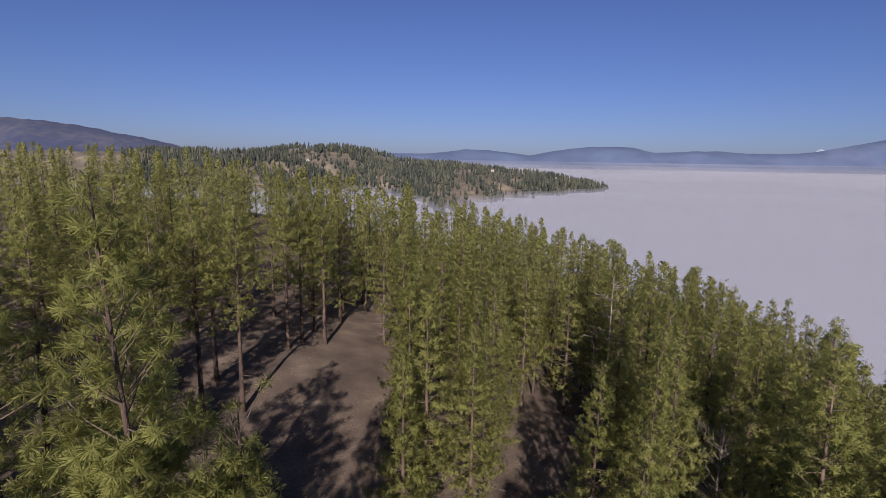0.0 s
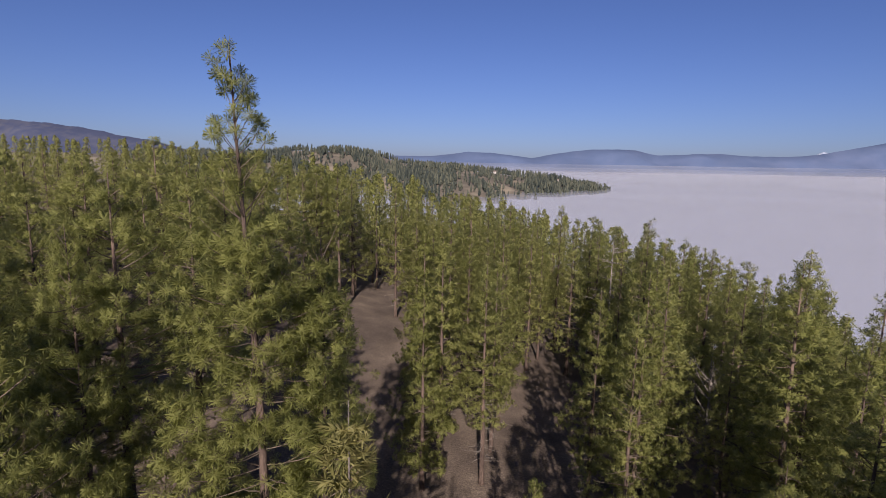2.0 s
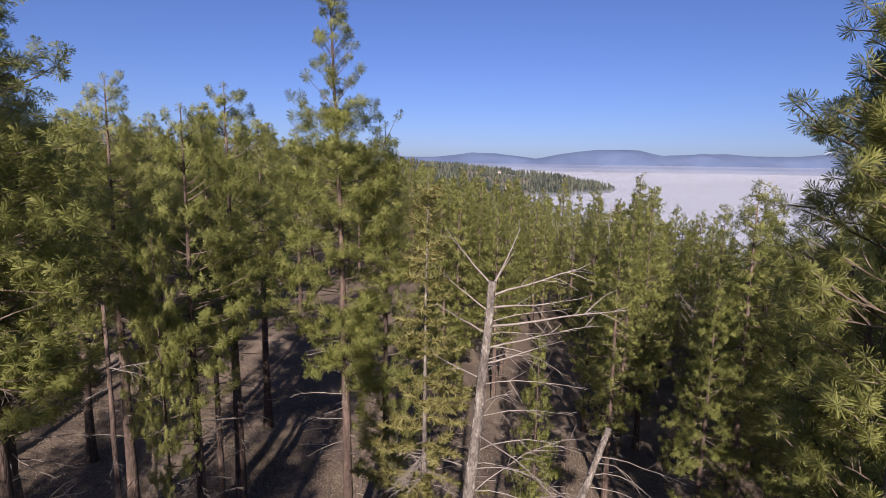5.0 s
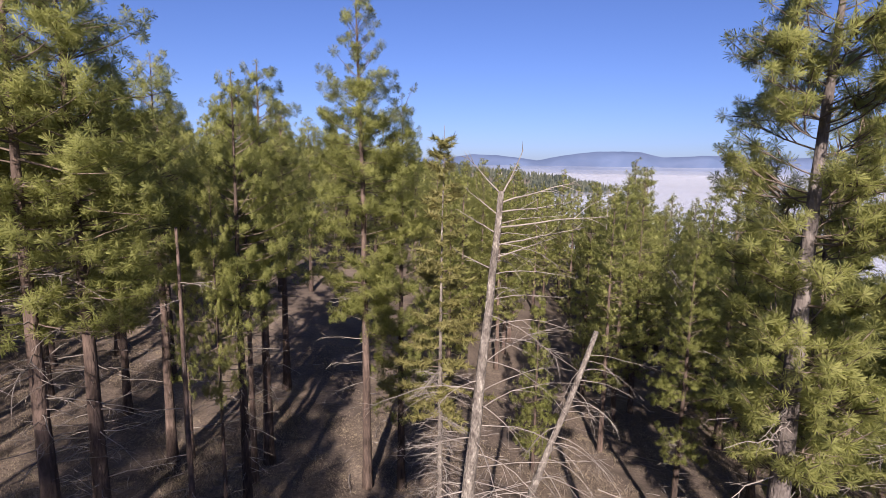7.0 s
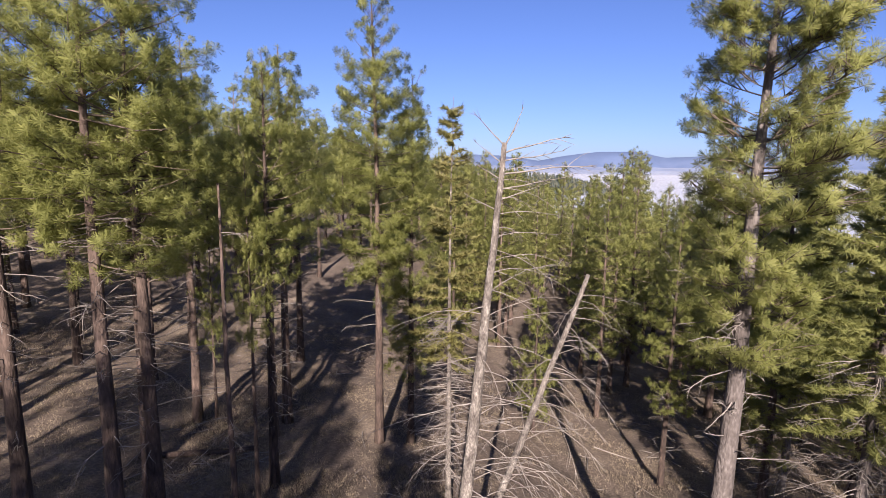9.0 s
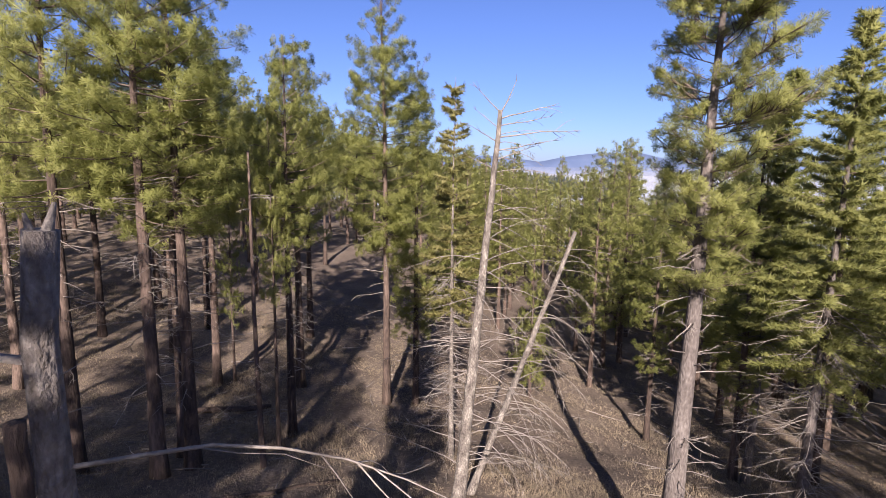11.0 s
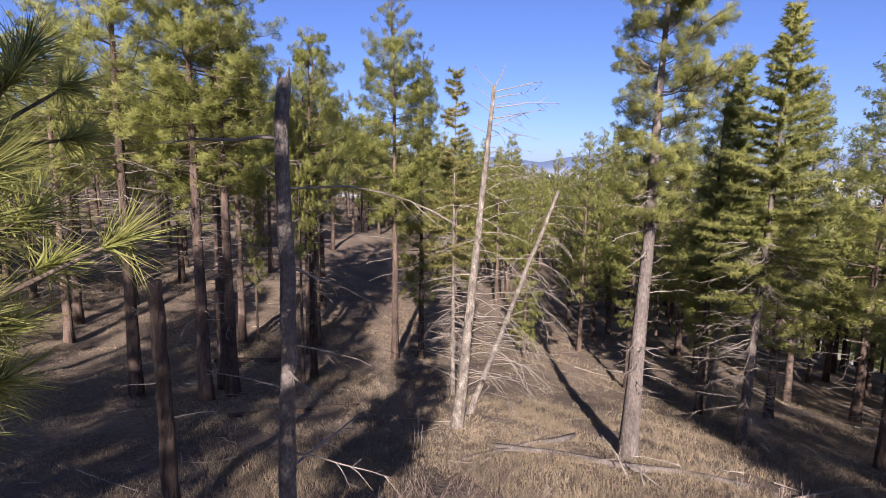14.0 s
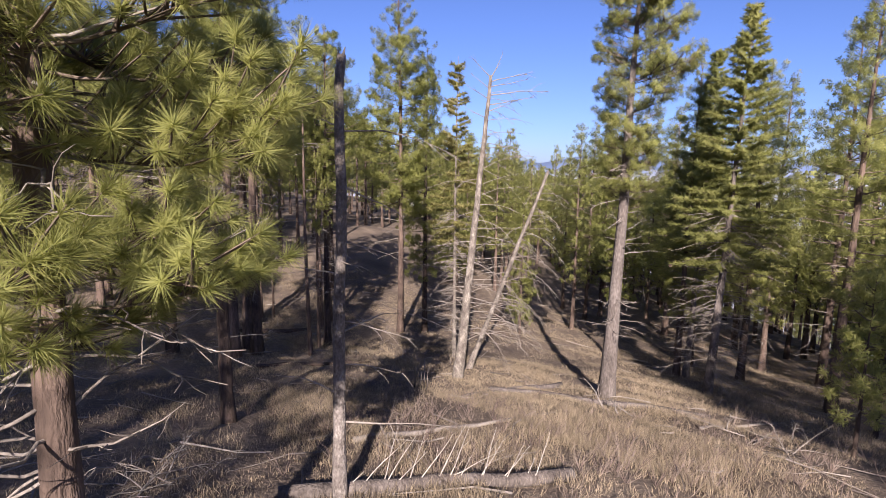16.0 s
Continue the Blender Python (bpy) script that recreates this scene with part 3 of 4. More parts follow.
def fir(h, crown, wide, r, mat, blades, lean=(0, 0), dead=26, spacing=0.29, bark=None, label="", thin=1.0, name="fir_tree"):
    """A narrow fir: close whorls of drooping limbs with flat sprays of short needles."""
    root = tagged(new(name), label, "tree", "firs on the hillside")
    wood, limbs, old, leaf = Pile(), Pile(), Pile(), Pile()
    axis = bark_tube(wood, h, r, lean)

    def at(z):
        return interp(axis, (z + 0.5) / (h + 0.5))

    z = crown
    tips, dirs = [], []
    while z < h - 0.1:
        u = (z - crown) / (h - crown)
        reach = wide * (1 - u) ** 0.85 * (0.7 + 0.3 * min(1, u / 0.15)) + 0.12
        for k in range(rng.integers(4, 7)):
            if rng.random() > thin:
                continue
            a = rng.uniform(0, 6.283)
            ln = reach * rng.uniform(0.6, 1.2)
            line = bend(at(z), a, ln, -0.15 + 0.55 * u, 0.25, 5, 0.07)
            limbs.add(*tube(line, np.linspace(0.012 + 0.008 * ln, 0.005, 5), 3))
            for q in range(max(3, int(ln * 27))):
                w = rng.uniform(0.12, 1.0)
                out = a + rng.choice([-1, 1]) * rng.uniform(0.5, 1.1)
                d = np.array([math.cos(out), math.sin(out), rng.uniform(-0.4, 0.45)])
                tips.append(interp(line, w))
                dirs.append(d / np.linalg.norm(d))
            tips.append(line[-1])
            dirs.append((line[-1] - line[-2]) / np.linalg.norm(line[-1] - line[-2]))
        z += spacing * rng.uniform(0.7, 1.2) * (1 - 0.45 * u)
    for _ in range(dead):
        zz = rng.uniform(max(0.8, 0.2 * crown), crown + 0.2 * (h - crown))
        dead_twigs(old, at(zz), rng.uniform(0, 6.28), rng.uniform(0.5, 1.1) * wide * 0.9, 0.014, rng.normal(-0.1, 0.15), rng.normal(-0.3, 0.25), 7, twig_len=0.5)
    part("trunk", wood.mesh("trunk", bark or BARK_GREY, True), root)
    part("branchwork", limbs.mesh("branchwork", LIMB, True), root, kind="stuff")
    part("dead_branchwork", old.mesh("dead_branchwork", DEAD_WOOD, True), root, "fine bare grey dead limbs", "stuff")
    v, f, out = tufts(tips, dirs, blades, 0.2, 0.028, 0.5)
    part("crown", leafy("crown", v, f, out, mat), root, "flat sprays of short green needles", "stuff")
    return root


PINE_LABELS = ["ponderosa pine with a reddish trunk and olive tufted crown", "tall open-crowned pine with bare grey lower limbs", "slender pine with clumped yellow-green needles on the hillside",
               "young pine with a dense crown low to the ground", "pine with an uneven crown and a dark trunk in the stand"]
FAR_LABEL = "olive-green pine in the dense far stand"


def plant(kind, x, y, h, turn=None, slim=1.0, sink=0.0):
    """Puts a tree of that kind, h metres tall, on the ground; the first one is the pattern itself."""
    root, h0, used = PROTO[kind]
    s = h / h0
    turn = rng.uniform(0, 360) if turn is None else turn
    m = pose(x, y, float(ground_z(x, y)) - sink, 0, 0, turn) @ Matrix.Diagonal((s * slim, s * slim, s, 1))
    if not used:
        root.matrix_basis = m
        PROTO[kind][2] = True
        return root
    ob = copy_thing(root, pose(0, 0, 0))
    ob.matrix_basis = m
    return ob


def pattern(kind, root, h):
    PROTO[kind] = [root, h, False]


for i, (h, crown, wide, dead, shape) in enumerate(((15, 7.4, 2.0, 46, 0.3), (15, 6.8, 2.1, 44, 0.35), (14, 6.8, 1.95, 46, 0.3))):
    pattern("high%d" % i, pine(h, crown, wide, 0.20, 50, 0.155, 0.0135, 18, spacing=0.34, dead=dead, shape=shape, spire=0.94, limb=0.7, taper=1.4, label=PINE_LABELS[i % 2]), h)
pattern("spire", pine(17.3, 6.2, 1.9, 0.17, 54, 0.16, 0.013, 22, spacing=0.3, dead=16, shape=0.25, limb=0.5, spire=0.68, taper=1.2, candle=0.85, lean=(-0.05, -1.2), label="tall pine with a narrow spire of single needle tufts"), 17.3)
pattern("slim0", pine(15, 4.2, 1.8, 0.18, 48, 0.155, 0.014, 17, spacing=0.34, dead=34, shape=0.2, spire=0.94, limb=0.6, taper=1.3, label="tall slender pine with a narrow spire of tufted needles"), 15)
pattern("slim1", pine(14, 3.2, 1.65, 0.17, 48, 0.155, 0.014, 17, spacing=0.33, dead=40, shape=0.2, spire=0.94, limb=0.6, taper=1.3, label="slender pine with pale trunk and clumped needles"), 14)
for i, (h, crown, wide) in enumerate(((15, 6.4, 1.9), (14, 5.6, 1.85))):
    pattern("tall%d" % i, pine(h, crown, wide, 0.20, 18, 0.155, 0.031, 18, spacing=0.34, dead=10, shape=0.35, flat=True, taper=1.4, label=PINE_LABELS[4]), h)
for i, (h, crown, wide, dead, shape) in enumerate(((14, 3.4, 2.05, 22, 0.2), (14, 4.0, 1.8, 26, 0.25), (14, 2.8, 2.1, 20, 0.2))):
    pattern("mid%d" % i, pine(h, crown, wide, 0.17, 18, 0.155, 0.031, 17, spacing=0.33, dead=dead, shape=shape, flat=True, taper=1.05, label=PINE_LABELS[2 + i]), h)
for i, (h, crown, wide) in enumerate(((14, 2.4, 2.2), (14, 3.0, 2.0), (13, 1.8, 2.3), (14, 2.6, 1.9))):
    pattern("far%d" % i, pine(h, crown, wide, 0.17, 10, 0.185, 0.058, 13, spacing=0.38, dead=0, flat=True, taper=0.95, shape=0.2, label=FAR_LABEL, group="pines of the far stand"), h)
for i, (h, crown, wide) in enumerate(((14, 3.8, 2.3), (14, 2.2, 2.1), (13, 1.8, 2.4))):
    pattern("last%d" % i, pine(h, crown, wide, 0.17, 6, 0.34, 0.15, 5, spacing=0.5, dead=0, flat=True, limb_sides=0, taper=0.9, shape=0.15, label=FAR_LABEL), h)
pattern("bushy", pine(11, 0.9, 1.75, 0.15, 20, 0.19, 0.034, 15, spacing=0.35, dead=4, shape=0.2, flat=True, taper=1.2, label="dense young pine with foliage almost to the ground"), 11)
pattern("sapling", pine(4, 1.0, 0.8, 0.05, 44, 0.16, 0.014, 8, spacing=0.28, dead=3, shape=0.2, label="slim pine sapling at the edge of the grass"), 4)

# the trees that can be told apart: kind, x, y, height, width factor
STAND = [
    ("high0", -11.95, 0.05, 15.5, 1.0), ("high2", -9.68, 0.08, 15.0, 1.0), ("high0", -9.82, 1.7, 14.2, 1.1), ("high1", -9.06, 0.72, 14.5, 1.05), ("high1", -18.8, 6.4, 15.0, 1.0), ("high2", -20.2, 9.0, 15.0, 1.0), ("mid1", -11.3, 9.0, 10.5, 0.5),
    ("high2", -7.2, 4.0, 13.3, 0.8), ("spire", -4.42, 8.0, 17.5, 1.0), ("slim1", -3.2, 7.9, 13.9, 0.85), ("high0", -8.5, 7.9, 13.9, 0.65), ("high2", -8.4, 9.2, 15.0, 0.95), ("high0", -12.0, 8.8, 15.0, 0.95),
    ("high0", -7.3, 2.8, 10.5, 0.5),
    ("slim1", 7.7, 3.2, 12.9, 0.9), ("slim1", 9.6, 6.2, 13.2, 0.95), ("slim1", 10.4, 3.2, 13.0, 1.0), ("mid0", 14.6, 4.4, 15.7, 0.95), ("slim0", 10.4, -2.0, 13.5, 1.0), ("mid2", 7.25, 16.7, 13.0, 0.9), ("mid0", 8.6, 18.0, 13.5, 0.9),
    ("slim0", 6.0, 6.3, 10.5, 0.9), ("mid1", 1.55, 22.4, 11.6, 1.0), ("bushy", 2.0, 10.3, 7.6, 0.75), ("bushy", -1.5, 21.0, 10.4, 0.9), ("mid2", 11.5, 28.0, 14.9, 0.95), ("mid1", 15.8, 20.3, 14.8, 1.0), ("bushy", 14.0, 17.0, 12.0, 1.1), ("mid0", 10.0, 22.7, 13.0, 1.0),
    ("mid2", 20.3, 37.6, 13.8, 1.0), ("mid0", 15.0, 50.3, 14.2, 1.0), ("mid1", 19.6, 32.0, 11.5, 1.0), ("mid1", 10.9, 48.9, 14.8, 0.9), ("mid2", 12.3, 70.0, 13.8, 0.9), ("mid0", 10.7, 79.0, 13.0, 0.9),
    ("tall0", -16.0, 35.9, 14, 0.9), ("tall1", -15.1, 31.6, 14, 0.9), ("tall0", -12.9, 32.6, 14, 0.9), ("tall0", -13.1, 43.7, 13.5, 0.9), ("tall1", -12.4, 45.5, 13.5, 0.9), ("tall0", -10.5, 46.2, 14, 0.9),
    ("mid0", -5.4, 48.8, 13.5, 0.9), ("tall1", -18.5, 29.8, 15, 1.0), ("tall0", -15.6, 61.4, 14, 1.0), ("tall0", -17.2, 60.0, 14, 1.0), ("tall0", -26.6, 18.3, 15, 1.0),
    ("sapling", 6.8, -7.6, 4.0, 0.9), ("sapling", 9.4, -5.0, 4.5, 0.9),
]


def below(x, y, h, rise=0.06):
    """The stand uphill keeps an even top line: no tree there outgrows it."""
    if x > -5 or y < 4:
        return h
    return min(h, 12.95 + rise * math.hypot(x + 1, y + 4.8) - float(ground_z(x, y)))


for kind, x, y, h, slim in STAND:
    plant(kind, x, y, below(x, y, h), rng.uniform(0, 360) * (kind != "spire"), slim)


def spread_stand():
    """Fills the stand round the open ground; the farthest trees are joined."""
    g = np.random.default_rng(21)
    taken = [(x, y) for _, x, y, _, _ in STAND] + [(2.9, -3.1), (7.2, -1.2), (7.9, 2.8), (-1.65, 2.9)]
    rest = {}

    def open_ground(x, y):
        if -3.4 < x < 6.5 and y < 9.5 or abs(x + 1) < 6 and y < -6 or -3.5 < x < 4.2 and y < 19:
            return True
        if 10 < y < 49 and -0.5 + 0.004 * max(0, y - 34) < x / y < -0.08 or 20 < y < 38 and 0.12 < x / y < 0.33 or 5 < y < 27 and 0.48 < x / y < 0.63:
            return True
        return x < 0 and -19 < y < 12 and x > -14

    def scatter(n, xr, yr, gap, kinds, hr, keep=lambda x, y: True, slim=(0.85, 1.1), join=False):
        done = tries = 0
        while done < n and tries < n * 60:
            tries += 1
            x, y = g.uniform(*xr), g.uniform(*yr)
            if open_ground(x, y) or not keep(x, y) or any((x - a) ** 2 + (y - b) ** 2 < gap * gap for a, b in taken):
                continue
            taken.append((x, y))
            kind, h, turn, w = kinds[g.integers(len(kinds))], below(x, y, g.uniform(*hr), 0.04) - (g.uniform(0, 1.2) if x < -5 else 0), g.uniform(0, 360), g.uniform(*slim)
            if join:
                rest.setdefault(kind, []).append((x, y, h, turn, w))
            else:
                plant(kind, x, y, h, turn, w)
            done += 1

    mid, far, high = ["mid0", "mid1", "mid2"], ["far0", "far1", "far2", "far3"], ["tall0", "tall1"]
    last = ["last0", "last1", "last2"]
    scatter(32, (4, 27), (4, 34), 2.7, mid, (10.5, 14.5))
    scatter(10, (-3, 5), (24, 40), 2.9, mid + ["bushy"], (10, 13.5))
    scatter(16, (-32, -9), (11, 34), 3.4, high, (13, 16))
    scatter(4, (-22, -14), (10, 18), 3.0, high, (14, 16))
    scatter(18, (-40, -22.5), (-4, 18), 3.0, far[:2], (14, 16))
    scatter(75, (-4, 48), (26, 60), 2.5, far, (10.5, 14.5), lambda x, y: x < 14 + 0.42 * y)
    scatter(40, (-46, -10), (30, 62), 2.9, far, (12.5, 15.5), lambda x, y: x > -0.95 * y - 5)
    scatter(85, (-10, 54), (52, 100), 2.6, last, (10.5, 14.5), lambda x, y: x < 14 + 0.42 * y, join=True)
    scatter(50, (-70, -30), (-10, 50), 3.4, last, (13, 16), join=True)
    scatter(50, (15, 40), (-6, 44), 2.5, last[:1], (9.5, 12.5), slim=(0.9, 1.15), join=True)
    scatter(110, (24, 60), (-12, 46), 2.3, last[2:], (8.5, 11.5), slim=(1.0, 1.3), join=True)
    scatter(120, (-125, -4), (55, 150), 3.3, last, (12, 16), lambda x, y: x > -0.95 * y, join=True)
    scatter(26, (18, 32), (-4, 14), 2.2, last[:1], (9.5, 12), slim=(0.9, 1.15), join=True)
    scatter(45, (40, 80), (44, 100), 3.0, last[2:], (10, 13), slim=(1.0, 1.35), join=True)
    scatter(70, (42, 95), (-8, 70), 3.0, last[2:], (9, 12.5), slim=(1.0, 1.35), join=True)
    scatter(45, (-12, 40), (95, 160), 3.4, last, (11, 14.5), join=True)
    # beside and behind the last stretch of the flight: they shade the slope
    scatter(3, (-20, -13), (-27, -16), 2.6, mid, (10, 12))
    scatter(3, (-22, -15), (-15, -7), 3.0, high, (12, 13.5))
    scatter(8, (5.2, 15), (-26, -15), 2.4, mid, (9, 11.5))
    scatter(2, (5.6, 10), (-26, -20), 1.8, mid, (12, 13))
    scatter(5, (-16, -8.0), (-26, -19.6), 2.2, high, (14.5, 16))
    scatter(7, (-16, -6.5), (-33, -25), 1.8, mid, (13, 15), lambda x, y: True, (1.0, 1.25))

    ways = []
    piles = {"trunk": (Pile(), BARK), "branchwork": (Pile(), LIMB), "crown": (Pile(), NEEDLE)}
    for kind, spots in rest.items():
        root, h0, _ = PROTO[kind]
        for ob in root.children:
            me = ob.data
            v = np.empty(len(me.vertices) * 3, np.float32)
            me.vertices.foreach_get("co", v)
            f = np.empty(len(me.loops), np.int32)
            me.loops.foreach_get("vertex_index", f)
            v, f = v.reshape(-1, 3), f.reshape(-1, 3)
            pile = piles[ob.name.split(".")[0]][0]
            leaf = ob.name.startswith("crown")
            if leaf:
                way = np.empty(len(me.loops) * 3, np.float32)
                me.corner_normals.foreach_get("vector", way)
                out = np.empty((len(v), 3), np.float32)
                out[f.ravel()] = way.reshape(-1, 3)
            for x, y, h, turn, w in spots:
                s, c, d = h / h0, math.cos(radians(turn)), math.sin(radians(turn))
                p = v * np.array([s * w, s * w, s])
                pile.add(np.stack([x + c * p[:, 0] - d * p[:, 1], y + d * p[:, 0] + c * p[:, 1], float(ground_z(x, y)) + p[:, 2]], 1), f)
                if leaf:
                    ways.append(np.stack([c * out[:, 0] - d * out[:, 1], d * out[:, 0] + c * out[:, 1], out[:, 2]], 1))
    woods = tagged(new("distant_pines"), "dense olive-green pine woods along the falling ridge", "far woods", kind="stuff")
    for kind in last:
        root = PROTO[kind][0]
        for ob in (*root.children, root):
            bpy.data.objects.remove(ob)
    for name, (pile, mat) in piles.items():
        if pile.n:
            me = pile.mesh(name, mat, True)
            if name == "crown":
                me.normals_split_custom_set_from_vertices(np.concatenate(ways).astype(np.float32))
            part(name, me, woods, kind="stuff")


spread_stand()

# single trees
big = pine(13.6, 6.0, 1.42, 0.225, 80, 0.125, 0.0082, 24, dead=48, spacing=0.27, bark=BARK_GREY, lean=(0.25, 0.2), shape=0.55, taper=1.35, twigs=True, limb=0.45, heavy=0.3, aim=0.1, crook=0.2, label="large ponderosa pine with bare grey lower limbs beside fallen logs")
big.location = (2.88, -3.1, float(ground_z(2.88, -3.1)))
near = pine(14.0, 2.75, 1.2, 0.13, 130, 0.165, 0.005, 30, dead=60, spacing=0.19, shape=0.12, heavy=0.42, aim=-0.75, cap=1.58, cones=26, twigs=True, point=True, taper=1.35, limb=0.5, crook=0.32, snags=1.5, label="close pine with long bright needle tufts and dead branches")
near.location = (-4.3, -15.2, float(ground_z(-4.3, -15.2)))
fir_a = fir(12.8, 4.6, 1.9, 0.15, NEEDLE_FIR, 15, (0.7, 0.6), 120, label="tall narrow fir with layered yellow-green sprays")
fir_a.location = (6.85, -1.2, float(ground_z(6.85, -1.2)))
fir_b = fir(13.2, 5.0, 1.3, 0.13, NEEDLE_FIR, 13, (0.2, 0), 80, label="slim fir behind the taller pine with a pointed top")
fir_b.location = (7.9, 2.8, float(ground_z(7.9, 2.8)))
fir_y = fir(12.0, 4.6, 1.35, 0.09, NEEDLE_YELLOW, 13, (0.0, 0.3), 150, bark=SNAG_BARK, label="thin yellowing fir with a pale trunk and fine dead twigs", thin=0.5)
fir_y.location = (-1.66, 2.7, float(ground_z(-1.66, 2.7)))


def snag(name, label, base, top, r, end, limbs, bark):
    """A dead standing trunk; every limb is a part of its own."""
    root = tagged(new(name), label, "dead tree", "dead trees")
    root.location = base
    d = np.array(top, float) - np.array(base, float)
    t = np.linspace(-0.04, 1, 16)
    axis = d[None, :] * t[:, None] + np.cumsum(rng.normal(0, 0.012, (16, 3)), axis=0) * np.array([1, 1, 0])
    wood = Pile()
    rad = (r + (end - r) * np.clip(t, 0, 1)) * (1 + 0.35 * np.exp(-np.clip(t, 0, 1) * 22))
    wood.add(*tube(axis, rad, 10, 0.07, True))
    part("trunk", wood.mesh("trunk", bark, True), root)
    for u, head, length, thick, rise, droop, twigs in limbs:
        p = Pile()
        dead_twigs(p, interp(axis, u), head, length, thick, rise, droop, twigs, 0.09, 5, 0.42)
        part("dead_limb", p.mesh("dead_limb", DEAD_WOOD, True), root, kind="stuff")
    return root


def snag_limbs(n, lo, hi, long, right, droop):
    out = []
    for k in range(n):
        u = lo + (hi - lo) * (k + rng.uniform(0, 0.9)) / n
        head = rng.normal(0.0, 0.6) if rng.random() < right else rng.normal(3.14, 0.7)
        taper = 1 - 0.45 * (u - lo) / (hi - lo)
        out.append((u, head, long * taper * rng.uniform(0.5, 1.15), 0.011 * taper + 0.0035, rng.normal(0.1, 0.25), rng.normal(droop, 0.4), rng.integers(4, 11)))
    return out


zs = float(ground_z(-1.6, -1.6))
snag("standing_snag", "tall pale dead trunk with drooping bare limbs in the grass", (-1.6, -1.5, zs), (-0.78, -1.0, 9.75), 0.172, 0.05,
     snag_limbs(48, 0.14, 0.95, 2.9, 0.84, -0.75) + [(0.995, 2.8, 1.0, 0.017, 0.9, 0.25, 2), (0.99, 0.5, 0.9, 0.022, 1.6, 0.9, 2), (0.98, 0.1, 1.5, 0.019, 0.3, 0.0, 7), (0.965, -0.3, 1.2, 0.017, 0.25, 0.0, 7), (0.94, 0.0, 2.0, 0.02, 0.12, -0.05, 8), (0.91, 0.3, 1.5, 0.018, 0.2, -0.1, 8), (0.93, 3.0, 0.8, 0.016, 0.5, 0.1, 4), (0.96, 3.4, 0.7, 0.014, 0.7, 0.1, 4), (0.89, -0.2, 1.1, 0.015, 0.35, 0.1, 6), (0.87, 3.1, 0.7, 0.014, 0.4, 0.1, 4)], SNAG_BARK)
snag("leaning_snag", "broken dead trunk leaning over the grass with hanging twigs", (-1.17, -0.1, float(ground_z(-1.17, -0.1))), (1.58, 0.9, 6.8), 0.1, 0.055, snag_limbs(38, 0.2, 0.95, 2.5, 0.85, -1.3), SNAG_BARK)
snag("broken_snag", "broken-topped grey dead pine with a few long bare limbs", (-3.35, -11.4, float(ground_z(-3.35, -11.4))), (-3.27, -11.36, 8.15), 0.095, 0.06,
     [(0.92, 3.1, 1.3, 0.02, 0.05, -0.15, 3), (0.85, 0.3, 1.7, 0.012, 0.02, -0.7, 9), (0.74, 0.3, 0.85, 0.016, -0.4, -0.2, 4), (0.62, 0.3, 0.8, 0.013, -0.2, -0.3, 5), (0.55, 2.8, 0.9, 0.013, 0.1, -0.2, 5), (0.45, 0.25, 1.0, 0.013, -0.1, -0.35, 6), (0.35, 0.5, 1.1, 0.013, -0.15, -0.4, 5), (0.28, 2.6, 1.2, 0.018, 0.1, -0.3, 4), (0.42, 1.2, 1.6, 0.018, 0.0, -0.2, 6), (0.22, 0.0, 1.7, 0.018, -0.1, -0.2, 6), (0.86, 2.2, 0.8, 0.014, 0.2, 0.2, 2), (0.58, 5.4, 0.7, 0.014, 0.1, -0.1, 2), (0.985, 0.6, 0.2, 0.035, 3.0, 1.0, 0), (0.985, 3.4, 0.16, 0.03, 4.0, 1.0, 0), (0.98, 5.0, 0.13, 0.03, 4.0, 1.0, 0)], POLE_BARK)
zd = float(ground_z(13.6, 23.6))
snag("bare_dead_tree", "bare grey dead tree with upswept forked limbs", (13.6, 23.6, zd), (13.8, 23.8, zd + 8.0), 0.12, 0.02, [(rng.uniform(0.3, 0.92), rng.uniform(0, 6.28), rng.uniform(1.2, 2.6), 0.026, 0.8, 0.5, 9) for _ in range(46)], DEAD_WOOD)
zd = float(ground_z(-6.4, -8.05))
snag("broken_dead_pine", "short broken dark pine trunk with a jagged top", (-6.4, -8.05, zd), (-6.45, -8.0, zd + 4.05), 0.135, 0.105, [(0.93, 0.4, 0.22, 0.03, 1.6, 0.5, 0), (0.96, 2.6, 0.16, 0.035, 2.2, 0.5, 0), (0.6, 3.0, 0.7, 0.014, 0.1, -0.3, 3), (0.45, 0.4, 0.8, 0.014, 0.0, -0.3, 3)], BARK)
zd = float(ground_z(12.2, 36.5))
snag("bare_dead_tree", "grey leafless dead tree standing among green pines", (12.2, 36.5, zd), (12.3, 36.6, 8.6), 0.14, 0.02, [(rng.uniform(0.2, 0.97), rng.uniform(0, 6.28), rng.uniform(0.8, 2.0), 0.03, 0.1, -0.1, 8) for _ in range(60)], DEAD_WOOD)

zd = float(ground_z(-7.15, 1.0))
snag("dead_pole", "thin bare dead pine pole among living trunks", (-7.15, 1.0, zd), (-7.3, 1.1, 8.8), 0.085, 0.03, [(rng.uniform(0.2, 0.95), rng.uniform(0, 6.28), rng.uniform(0.5, 1.2), 0.012, 0.1, -0.3, 5) for _ in range(16)], BARK)

